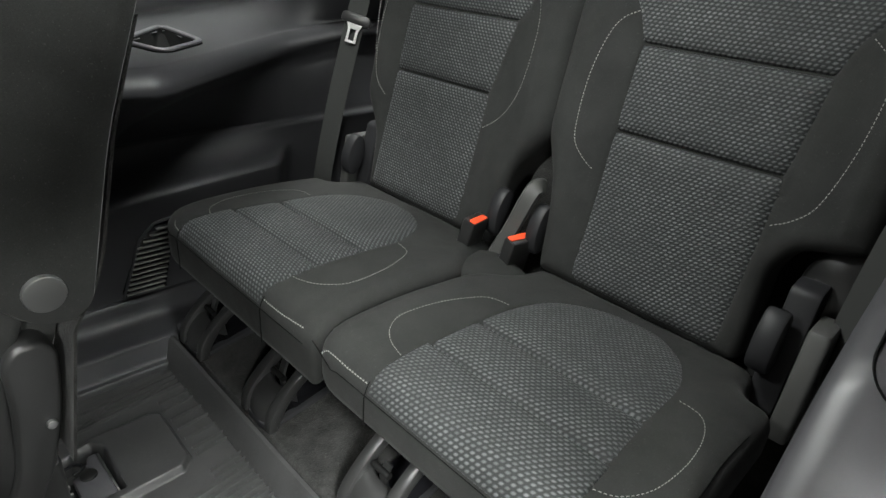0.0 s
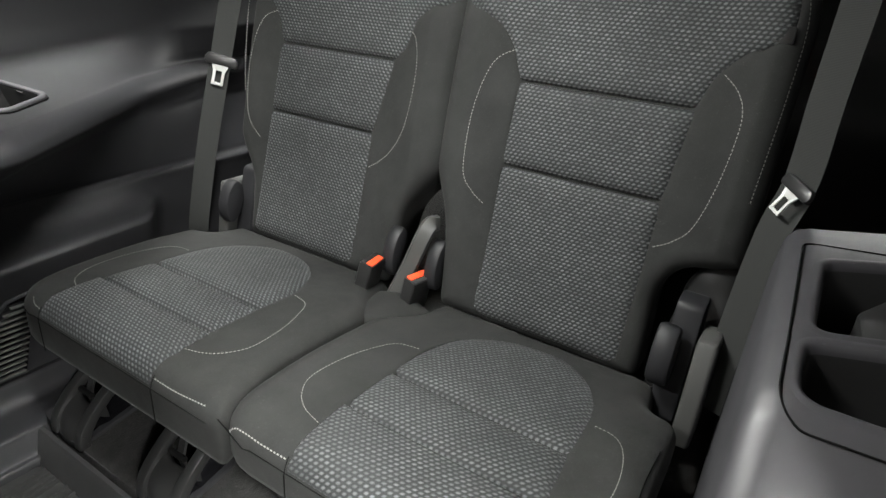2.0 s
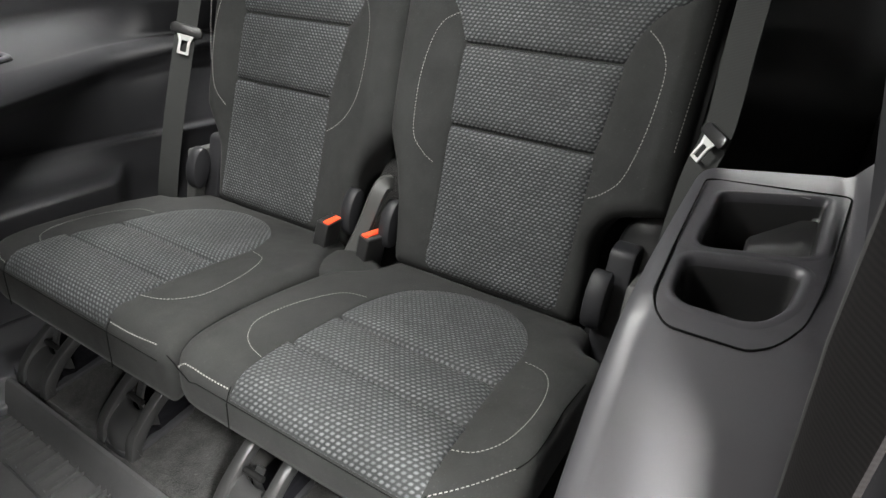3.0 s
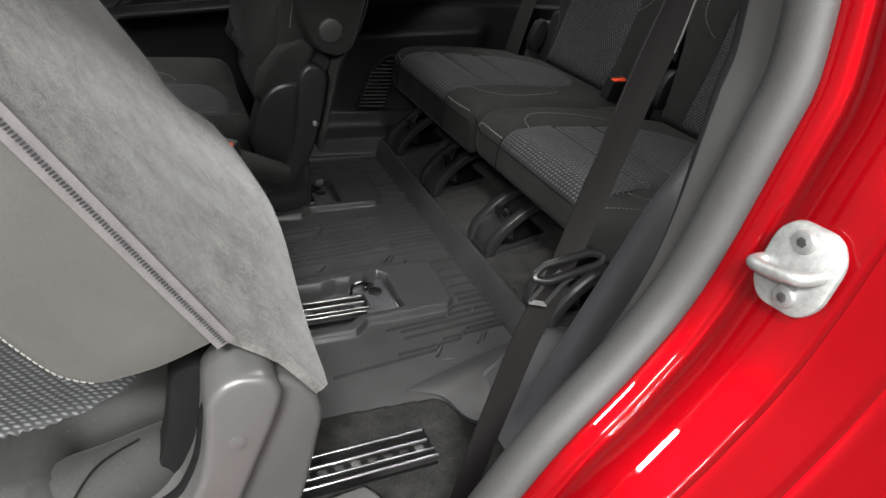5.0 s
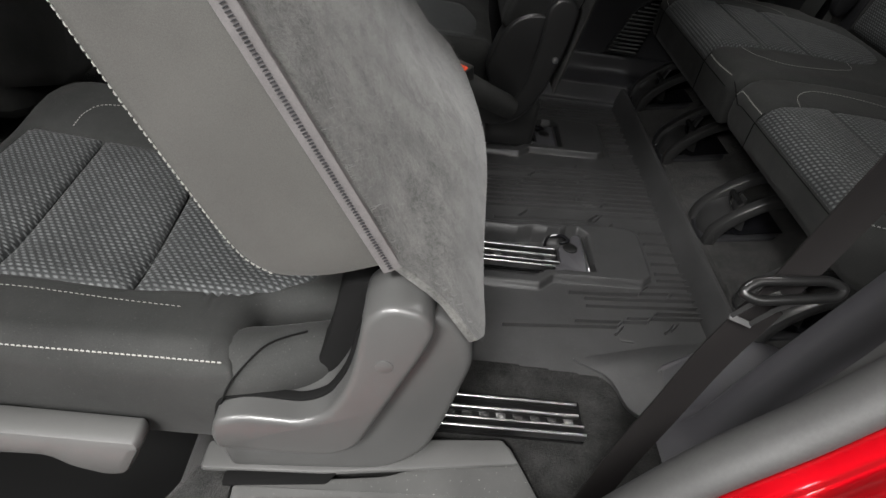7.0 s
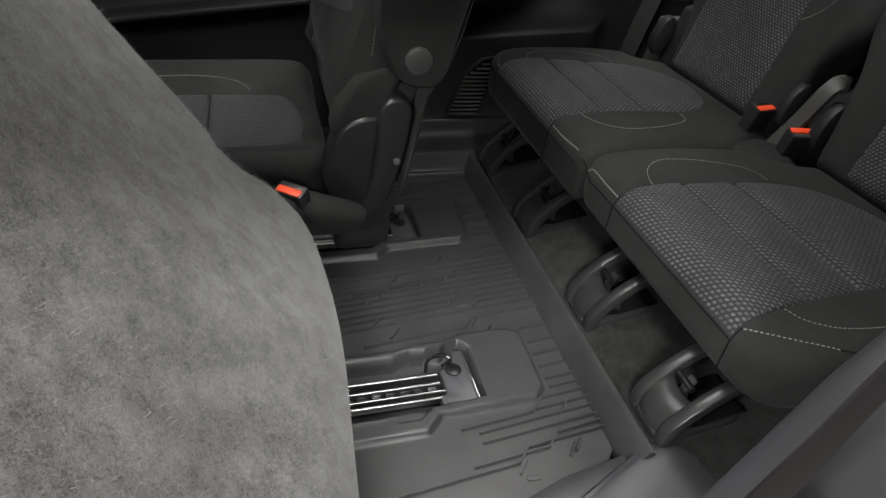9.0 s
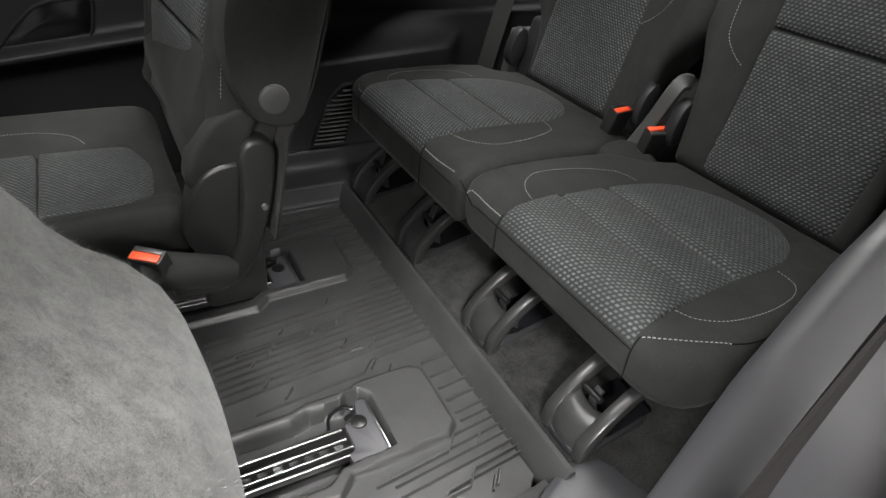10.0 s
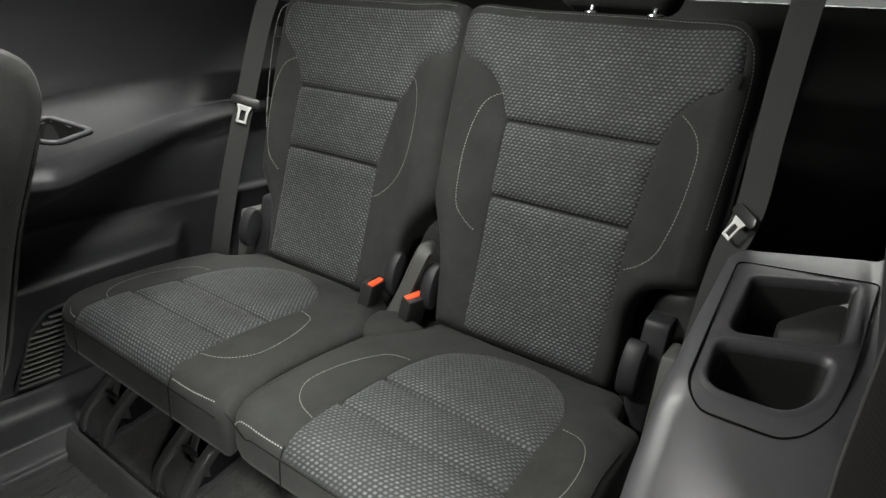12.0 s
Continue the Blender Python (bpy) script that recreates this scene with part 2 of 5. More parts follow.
# ---- shapes ----
def part(name, shape, mat, parent=None, label="", sharp=38):
    """Links (vertices, faces[, uv]) as one mesh object, under a thing or a part."""
    verts, faces, *uv = shape
    me = bpy.data.meshes.new(name)
    me.from_pydata([tuple(v) for v in verts], [], faces)
    me.materials.append(mat)
    for p in me.polygons:
        p.use_smooth = True
    if uv:
        layer = me.uv_layers.new(name="uv")
        flat = np.array([uv[0][lo.vertex_index] for lo in me.loops], dtype=np.float32)
        layer.data.foreach_set("uv", flat.ravel())
    bm = bmesh.new()
    bm.from_mesh(me)
    bmesh.ops.recalc_face_normals(bm, faces=bm.faces)
    bm.to_mesh(me)
    bm.free()
    me.set_sharp_from_angle(angle=radians(sharp))
    ob = new(name, me)
    if parent is not None:
        ob.parent = parent
        ob.matrix_parent_inverse = Matrix.Identity(4)
    if label:
        ob["label"] = label
    return ob


def thing(name, label, category, group="", kind=""):
    ob = new(name)
    ob.empty_display_size = 0.05
    return tagged(ob, label, category, group, kind)


def join(*shapes):
    verts, faces, uv = [], [], []
    for s in shapes:
        n = len(verts)
        verts += [tuple(v) for v in s[0]]
        faces += [tuple(i + n for i in f) for f in s[1]]
        uv += list(s[2]) if len(s) > 2 else [(v[1], v[2]) for v in s[0]]
    return verts, faces, uv


def smooth_path(pts, per=8, closed=False):
    """A rounded line through points (Catmull-Rom)."""
    p = [np.array(q, float) for q in pts]
    n = len(p)
    out = []
    for i in range(n if closed else n - 1):
        a, b, c, d = (p[(i + k) % n] if closed else p[min(max(i + k, 0), n - 1)] for k in (-1, 0, 1, 2))
        for k in range(per):
            t = k / per
            out.append(0.5 * (2 * b + (c - a) * t + (2 * a - 5 * b + 4 * c - d) * t * t + (3 * b - a - 3 * c + d) * t**3))
    if not closed:
        out.append(p[-1])
    return out


def rounded(pts, radii, per=5, step=0.02):
    """A closed outline through corner points with rounded corners, cut into short pieces."""
    n = len(pts)
    p = [np.array(q, float) for q in pts]
    radii = radii if isinstance(radii, (list, tuple)) else [radii] * n
    raw = []
    for i in range(n):
        a, b, c = p[i - 1], p[i], p[(i + 1) % n]
        r = min(radii[i], 0.45 * np.linalg.norm(a - b), 0.45 * np.linalg.norm(c - b))
        u, w = (a - b) / np.linalg.norm(a - b), (c - b) / np.linalg.norm(c - b)
        for k in range(per + 1):
            t = k / per
            raw.append((1 - t) ** 2 * (b + r * u) + 2 * t * (1 - t) * b + t * t * (b + r * w))
    out = []
    for i, a in enumerate(raw):
        b = raw[(i + 1) % len(raw)]
        d = np.linalg.norm(b - a)
        if d < 1e-5:
            continue
        for k in range(max(1, int(d / step))):
            out.append(a + (b - a) * k / max(1, int(d / step)))
    return out


def inset(outline, d):
    """The outline moved inwards by d."""
    p = np.array(outline)
    area = np.sum(p[:, 0] * np.roll(p[:, 1], -1) - np.roll(p[:, 0], -1) * p[:, 1])
    t = np.roll(p, -1, 0) - np.roll(p, 1, 0)
    t /= np.linalg.norm(t, axis=1)[:, None] + 1e-9
    nrm = np.stack([-t[:, 1], t[:, 0]], 1) * (1 if area > 0 else -1)
    out = p + nrm * d
    if abs(d) < 0.002:
        return out
    # where a tight corner folds over itself, close the ring between its sound neighbours
    q = np.roll(p, -1, 0)
    seg = q - p
    w = out[:, None, :] - p[None]
    k = np.clip((w * seg[None]).sum(2) / ((seg * seg).sum(1)[None] + 1e-12), 0, 1)
    near = np.min(np.linalg.norm(w - k[:, :, None] * seg[None], axis=2), axis=1)
    sound = np.where(near > abs(d) - 4e-4)[0]
    if 2 < len(sound) < len(p):
        pos = np.arange(len(p))
        ext = np.r_[sound[-1] - len(p), sound, sound[0] + len(p)]
        for c in (0, 1):
            out[:, c] = np.interp(pos, ext, np.r_[out[sound[-1], c], out[sound, c], out[sound[0], c]])
    return out


def pad(outline, place, profile, rings=5, centre=None, floor=True):
    """A cushion-like body: rings of the outline, each (inset, height), the last one filled to the centre. place(u, v, h) gives the world's point."""
    verts, faces, uv = [], [], []
    n = len(outline)

    def ring(pts, h):
        for u, v in pts:
            verts.append(place(u, v, h))
            uv.append((u, v))

    for d, h in profile:
        ring(inset(outline, d), h)
    last, h = inset(outline, profile[-1][0]), profile[-1][1]
    mid = np.mean(last, 0) if centre is None else np.array(centre)
    for k in range(1, rings):
        ring(mid + (last - mid) * (1 - k / rings), h)
    count = len(verts) // n
    for r in range(count - 1):
        for i in range(n):
            j = (i + 1) % n
            faces.append((r * n + i, r * n + j, (r + 1) * n + j, (r + 1) * n + i))
    verts.append(place(*mid, h))
    uv.append(tuple(mid))
    tip = len(verts) - 1
    faces += [((count - 1) * n + i, (count - 1) * n + (i + 1) % n, tip) for i in range(n)]
    if floor:
        faces.append(tuple(range(n - 1, -1, -1)))
    return verts, faces, uv


def slab(outline, place, h0, h1, bevel=0.004):
    """A plate with rounded rims between two heights; the outline may be of any shape."""
    verts, faces, uv = [], [], []
    n = len(outline)
    for d, h in ((bevel, h0), (0.3 * bevel, h0 + 0.3 * bevel), (0, h0 + bevel), (0, h1 - bevel), (0.3 * bevel, h1 - 0.3 * bevel), (bevel, h1)):
        for u, v in inset(outline, d):
            verts.append(place(u, v, h))
            uv.append((u, v))
    for r in range(5):
        for i in range(n):
            j = (i + 1) % n
            faces.append((r * n + i, r * n + j, (r + 1) * n + j, (r + 1) * n + i))
    faces += [tuple(range(n - 1, -1, -1)), tuple(range(5 * n, 6 * n))]
    return verts, faces, uv


def moulded(outline, place, back, face, r, steps=5):
    """A thick moulded part whose face has a broad rounded rim of radius r; back and face are heights."""
    verts, faces, uv = [], [], []
    n, way = len(outline), 1 if face > back else -1
    rings = [(0.0, back)] + [(r * (1 - math.cos(a)), face - way * r * (1 - math.sin(a))) for a in np.linspace(0, math.pi / 2, steps)]
    for d, h in rings:
        for u, v in inset(outline, d):
            verts.append(place(u, v, h))
            uv.append((u, v))
    for k in range(len(rings) - 1):
        for i in range(n):
            j = (i + 1) % n
            faces.append((k * n + i, k * n + j, (k + 1) * n + j, (k + 1) * n + i))
    m = (len(rings) - 1) * n
    faces += [tuple(range(n - 1, -1, -1)), tuple(range(m, m + n))]
    return verts, faces, uv


def sweep(path, section, up=(0, 0, 1), closed=True, twist=None):
    """A section of (side, up) points carried along a path."""
    verts, faces, uv = [], [], []
    p = [np.array(q, float) for q in path]
    n, run = len(section), 0.0
    for i, q in enumerate(p):
        t = p[min(i + 1, len(p) - 1)] - p[max(i - 1, 0)]
        t /= np.linalg.norm(t)
        side = np.cross(t, up)
        side /= np.linalg.norm(side) + 1e-9
        top = np.cross(side, t)
        run += np.linalg.norm(q - p[i - 1]) if i else 0
        for s, h in section:
            verts.append(q + side * s + top * h)
            uv.append((run, s))
    for i in range(len(p) - 1):
        for k in range(n if closed else n - 1):
            m = (k + 1) % n
            faces.append((i * n + k, i * n + m, (i + 1) * n + m, (i + 1) * n + k))
    if closed:
        faces += [tuple(range(n - 1, -1, -1)), tuple(range((len(p) - 1) * n, len(p) * n))]
    return verts, faces, uv


def disc_section(r, n=10, squash=1.0):
    return [(r * math.cos(2 * math.pi * k / n), squash * r * math.sin(2 * math.pi * k / n)) for k in range(n)]


def strip_section(width, thick):
    w, t = width / 2, thick / 2
    return [(-w, -t), (w, -t), (w, t), (-w, t)]


def bar(x0, x1, y0, y1, z0, z1, bevel=0.003):
    """A block with rounded rims."""
    pts = rounded([(x0, y0), (x1, y0), (x1, y1), (x0, y1)], min(2 * bevel, 0.3 * abs(x1 - x0), 0.3 * abs(y1 - y0)), 3, 9)
    return slab(pts, lambda u, v, h: (u, v, h), z0, z1, min(bevel, 0.3 * abs(z1 - z0)))


def sheet(fn, us, vs):
    """A surface fn(u, v) over a grid."""
    verts = [fn(u, v) for v in vs for u in us]
    uv = [(u, v) for v in vs for u in us]
    n = len(us)
    faces = [(j * n + i, j * n + i + 1, (j + 1) * n + i + 1, (j + 1) * n + i) for j in range(len(vs) - 1) for i in range(n - 1)]
    return verts, faces, uv


def thick_sheet(fn, us, vs, back):
    """A surface with thickness: back is the shift from face to back."""
    v1, f1, uv1 = sheet(fn, us, vs)
    n, m, k = len(us), len(vs), len(v1)
    v2 = [np.array(v) + np.array(back) for v in v1]
    edge = [i for i in range(n)] + [j * n + n - 1 for j in range(1, m)] + [(m - 1) * n + i for i in range(n - 2, -1, -1)] + [j * n for j in range(m - 2, 0, -1)]
    faces = f1 + [tuple(i + k for i in reversed(f)) for f in f1]
    faces += [(edge[i], edge[(i + 1) % len(edge)], edge[(i + 1) % len(edge)] + k, edge[i] + k) for i in range(len(edge))]
    return list(v1) + v2, faces, uv1 + uv1


def stitches(pts, place, lift=0.001, gap=0.0062, size=(0.0042, 0.0013)):
    """A row of short threads along a line on a surface."""
    p = np.array(smooth_path(pts, 10))
    seg = np.r_[0, np.cumsum(np.linalg.norm(np.diff(p, axis=0), axis=1))]
    verts, faces = [], []
    for s in np.arange(0, seg[-1] - size[0], gap):
        a = np.array([np.interp(s, seg, p[:, 0]), np.interp(s, seg, p[:, 1])])
        b = np.array([np.interp(s + size[0], seg, p[:, 0]), np.interp(s + size[0], seg, p[:, 1])])
        w = np.array([-(b - a)[1], (b - a)[0]])
        w *= size[1] / 2 / (np.linalg.norm(w) + 1e-9)
        n = len(verts)
        for q, h in ((a, -0.0005), (a + w + 0.15 * (b - a), lift), (a - w + 0.15 * (b - a), lift), (b + w - 0.15 * (b - a), lift), (b - w - 0.15 * (b - a), lift), (b, -0.0005)):
            verts.append(place(q[0], q[1], h))
        faces += [(n, n + 1, n + 2), (n + 1, n + 3, n + 4, n + 2), (n + 3, n + 5, n + 4), (n, n + 5, n + 3, n + 1), (n, n + 2, n + 4, n + 5)]
    return verts, faces


def inside(outline, u, v):
    """How far a point lies inside an outline."""
    p = np.array(outline)
    q = np.roll(p, -1, 0)
    d = q - p
    w = np.array([u, v]) - p
    t = np.clip((w * d).sum(1) / ((d * d).sum(1) + 1e-12), 0, 1)
    return np.min(np.linalg.norm(w - d * t[:, None], axis=1))


def soften(d, r):
    """The fall of a rounded rim of radius r at a distance d inside it."""
    k = max(0.0, 1 - d / r)
    return r * (1 - math.sqrt(max(0.0, 1 - k * k)))


# ---- the room around the car ----
def block(x0, x1, y0, y1, z0, z1):
    return bar(x0, x1, y0, y1, z0, z1, 0.005)


GROUND_Z = -0.62
tagged(part("ground", block(-6, 6, -6, 6, GROUND_Z - 0.1, GROUND_Z), CONCRETE), "grey concrete showroom ground under the car", "ground", kind="structure")
for nm, dims in (("wall_front", (-6.1, -6, -6, 6)), ("wall_back", (6, 6.1, -6, 6)), ("wall_side", (-6, 6, -6.1, -6)), ("wall_far", (-6, 6, 6, 6.1))):
    tagged(part(nm, block(*dims, GROUND_Z, 2.6), WALL), "plain dark grey painted showroom wall", "wall", kind="structure")
tagged(part("ceiling", block(-6, 6, -6, 6, 2.6, 2.7), WALL), "plain grey showroom ceiling", "ceiling", kind="structure")

# ---- car shell ----
tagged(part("headliner", thick_sheet(lambda u, v: (u, v, 1.22 - 0.1 * (abs(v - 0.57) / 0.9) ** 3 - 0.02 * max(0, u - 0.6)), np.linspace(-2.45, 1.5, 24), np.linspace(-0.36, 1.27, 14), (0, 0, 0.05)), HEADLINER),
       "light grey cloth headliner under the car roof", "headliner", kind="structure")
# out of view, added low to keep lamp light off the far mat and trim
tagged(part("shading_roof_rail", bar(-1.35, 1.45, -0.45, -0.34, 0.965, 1.2, 0.03), HEADLINER), "unseen light grey roof rail above the open door, added to shade the far floor", "roof rail", kind="structure")
tagged(part("firewall", block(-2.5, -2.4, -0.4, 1.55, -0.4, 0.5), PLASTIC), "dark plastic front end of the cabin", "panel", kind="structure")
tagged(part("door_1", block(-2.4, -1.24, -0.40, -0.34, -0.2, 1.2), PLASTIC), "closed black front door beside the driver's seat", "car door", kind="structure")


def shelf_edge(x):
    return float(np.interp(x, [-0.3, -0.12, -0.06, -0.02, 0.01, 0.4, 0.65, 1.45], [0.96, 0.935, 0.925, 0.915, 0.925, 1.205, 1.33, 1.37]))


def shelf_z(x, y):
    """The shelf rises outwards and rearwards."""
    e = shelf_edge(x) + 0.055
    back = 0.652 + 0.12 * (min(max(x, 0.0), 0.6) - 0.17)
    return 0.617 + (back - 0.617) * min(1.0, max(0.0, (y - e) / (1.375 - e)))


def far_profile(x):
    """Heights and depths of the far side trim at x: foot, vent panel, ledge, arched recess, shelf, upper wall."""
    edge = shelf_edge(x)
    arch = float(np.interp(x, [-0.07, -0.05, -0.03, 0.0, 0.04, 0.1, 0.3, 0.6], [0.36, 0.45, 0.50, 0.535, 0.553, 0.56, 0.558, 0.545]))
    open_in = min(1.0, max(0.0, (x + 0.07) / 0.04))
    base, wall = 1.13 + 0.078 * open_in, []
    for z in np.arange(0.412, 0.566, 0.011):
        f, k = (z - 0.40) / 0.165, open_in * min(1.0, max(0.0, (arch - z + 0.014) / 0.026))
        wall.append((base + (edge + 0.010 - base) * f + 0.012 * k, z))
    step, up, fade = (0.03 if x < 0.0 else 0.0), 0.06 * min(max(x, -0.1), 0.34), 0.5 - 0.5 * math.cos(math.pi * min(1.0, max(0.0, (x - 0.29) / 0.12)))
    pts = [(0.98, -0.05), (0.985, 0.006), (1.03 - step, 0.014), (1.046 - step, 0.044), (1.058 - step, 0.054), (1.10, 0.06), (1.118, 0.10), (1.132, 0.112)]
    pts += [(min(y + (1.205 - y) * fade, base), z) for y, z in ((1.122, 0.24), (1.112, 0.310 + up), (1.1145, 0.326 + up), (1.128, 0.335 + up), (1.150, 0.341 + up), (1.172, 0.352 + up), (1.188, 0.367 + up), (1.198, 0.385 + up))] + wall
    pts += [(edge + 0.004, 0.572), (edge + 0.001, 0.582), (edge + 0.005, 0.594), (edge + 0.017, 0.606), (edge + 0.035, 0.614), (edge + 0.055, 0.617)]
    pts += [(y, shelf_z(x, y)) for y in (edge + 0.055 + (1.375 - edge - 0.055) * f for f in (0.25, 0.5, 0.75, 0.97))]
    top = shelf_z(x, 1.375)
    pts += [(1.386, top + 0.02), (1.40, top + 0.06), (1.41, 0.82), (1.40, 0.90)]
    return np.array(smooth_path(pts, 4))


X_FAR = np.r_[np.linspace(-0.27, -0.08, 7), np.linspace(-0.07, 0.62, 56), 0.68, 0.8, 1.1, 1.45]
PROFILES = [far_profile(min(x, 0.9)) for x in X_FAR]
far_n = len(PROFILES[0])
HOLE = rounded([(0.050, 1.055), (0.148, 1.125), (0.120, 1.235), (0.018, 1.150)], 0.018, 5, 1)


def in_outline(outline, u, v):
    odd = False
    for (ax, ay), (bx, by) in zip(outline, outline[1:] + outline[:1]):
        if (ay > v) != (by > v) and u < (bx - ax) * (v - ay) / (by - ay) + ax:
            odd = not odd
    return odd


fv = [(x, *p) for x, pr in zip(X_FAR, PROFILES) for p in pr]
ff = []
for i in range(len(X_FAR) - 1):
    for j in range(far_n - 1):
        quad = (i * far_n + j, (i + 1) * far_n + j, (i + 1) * far_n + j + 1, i * far_n + j + 1)
        mid = np.mean([fv[q] for q in quad], 0)
        if not (0.61 < mid[2] < 0.69 and in_outline(HOLE, mid[0], mid[1])):
            ff.append(quad)
far_trim = tagged(part("wall_trim_far", (fv, ff), TRIM, sharp=60), "black plastic side trim panel with a ledge and shelf", "trim panel", kind="structure")


def pocket(outline, place, rims, mat, parent, label):
    """A moulded hollow: rings of the outline, each (inset, height), closed by a bottom."""
    verts, n = [], len(outline)
    for d, h in rims:
        verts += [place(u, v, h) for u, v in inset(outline, d)]
    k = len(rims) - 1
    faces = [(r * n + i, r * n + (i + 1) % n, (r + 1) * n + (i + 1) % n, (r + 1) * n + i) for r in range(k) for i in range(n)] + [tuple(range(k * n, (k + 1) * n))]
    return part("cup_holder", (verts, faces), mat, parent, label)


# hollow in matte near-black: its shade is painted, darker than the trim's own plastic
pocket(HOLE, lambda u, v, h: (u, v, shelf_z(u, v) + h), ((-0.014, 0.0), (-0.011, 0.005), (-0.004, 0.007), (0.0, 0.004), (0.004, -0.006), (0.022, -0.05), (0.030, -0.052)), SEAM_SHADE, far_trim, "square cup holder in the shelf")
part("cup_rim", sweep([(u, v, shelf_z(u, v) + 0.004) for u, v in inset(HOLE, -0.006).tolist() + inset(HOLE, -0.006).tolist()[:1]], [(0.007 * math.cos(a), 0.004 * math.sin(a)) for a in np.linspace(0, 6.283, 10, endpoint=False)]), CONSOLE, far_trim, "raised plastic rim of the cup holder", sharp=70)


# ---- third-row seats ----
U_BACK, N_BACK, O_BACK = np.array((0.2334, 0, 0.9724)), np.array((-0.9724, 0, 0.2334)), np.array((0.508, 0, 0.30))
MIRROR = 1.108


def cushion_top(x):
    return 0.305 - 0.16 * (x - 0.11) ** 2 - 0.9 * max(0.0, 0.13 - x) ** 2


SEAT_FIELD = rounded([(0.088, 0.025), (0.408, 0.025), (0.405, 0.34), (0.378, 0.402), (0.308, 0.460), (0.206, 0.468), (0.143, 0.420), (0.112, 0.36)], 0.02)
# the woven panels of a backrest: (lowest edge, first seam, second seam, upper rim), each from the door side inwards
BACK_NEAR = dict(low=(0.132, 0.420), one=(0.128, 0.422), two=(0.113, 0.420), upper=[(0.441, 0.474), (0.464, 0.503), (0.505, 0.525), (0.55, 0.535), (0.55, 0.618), (0.018, 0.618), (0.010, 0.551), (0.022, 0.523), (0.075, 0.500), (0.103, 0.460)],
                 stitches=([(0.431, 0.472), (0.462, 0.451), (0.479, 0.412), (0.489, 0.351), (0.490, 0.284), (0.484, 0.236), (0.461, 0.208), (0.437, 0.192)], [(0.089, 0.475), (0.062, 0.451), (0.048, 0.416), (0.050, 0.354), (0.059, 0.295), (0.075, 0.241), (0.100, 0.213), (0.127, 0.197)]),
                 outline=rounded([(0.098, -0.03), (0.50, -0.03), (0.512, 0.14), (0.562, 0.235), (0.562, 0.638), (-0.012, 0.638), (-0.012, 0.198), (0.078, 0.176), (0.106, 0.13)], [0.02, 0.02, 0.06, 0.03, 0.045, 0.085, 0.012, 0.03, 0.03]))
BACK_FAR = dict(low=(0.082, 0.382), one=(0.096, 0.388), two=(0.104, 0.420), upper=[(0.447, 0.445), (0.461, 0.494), (0.49, 0.518), (0.55, 0.535), (0.55, 0.618), (0.05, 0.618), (0.035, 0.565), (0.042, 0.530), (0.075, 0.498), (0.098, 0.455)],
                stitches=([(0.440, 0.478), (0.466, 0.465), (0.482, 0.403), (0.474, 0.304), (0.442, 0.242), (0.388, 0.200)], [(0.089, 0.483), (0.056, 0.461), (0.036, 0.395), (0.033, 0.309), (0.045, 0.239), (0.078, 0.203)]),
                outline=rounded([(0.062, -0.03), (0.480, -0.03), (0.487, 0.13), (0.560, 0.23), (0.562, 0.638), (0.02, 0.638), (0.006, 0.204), (0.024, 0.175), (0.055, 0.12)], [0.02, 0.02, 0.05, 0.03, 0.045, 0.06, 0.012, 0.02, 0.03]))

CUSHION_NEAR = rounded([(-0.012, 0.02), (0.553, 0.02), (0.560, 0.20), (0.552, 0.38), (0.50, 0.44), (0.49, 0.53), (0.06, 0.53), (0.05, 0.44), (0.0, 0.43)],
                       [0.085, 0.065, 0.06, 0.04, 0.03, 0.03, 0.03, 0.03, 0.05])
CUSHION_FAR = rounded([(-0.006, 0.02), (0.574, 0.02), (0.546, 0.16), (0.546, 0.38), (0.50, 0.44), (0.49, 0.53), (0.03, 0.53), (0.02, 0.44), (-0.028, 0.43), (-0.032, 0.3)],
                      [0.06, 0.02, 0.06, 0.04, 0.03, 0.03, 0.03, 0.03, 0.05, 0.1])
EDGE_R = 0.036


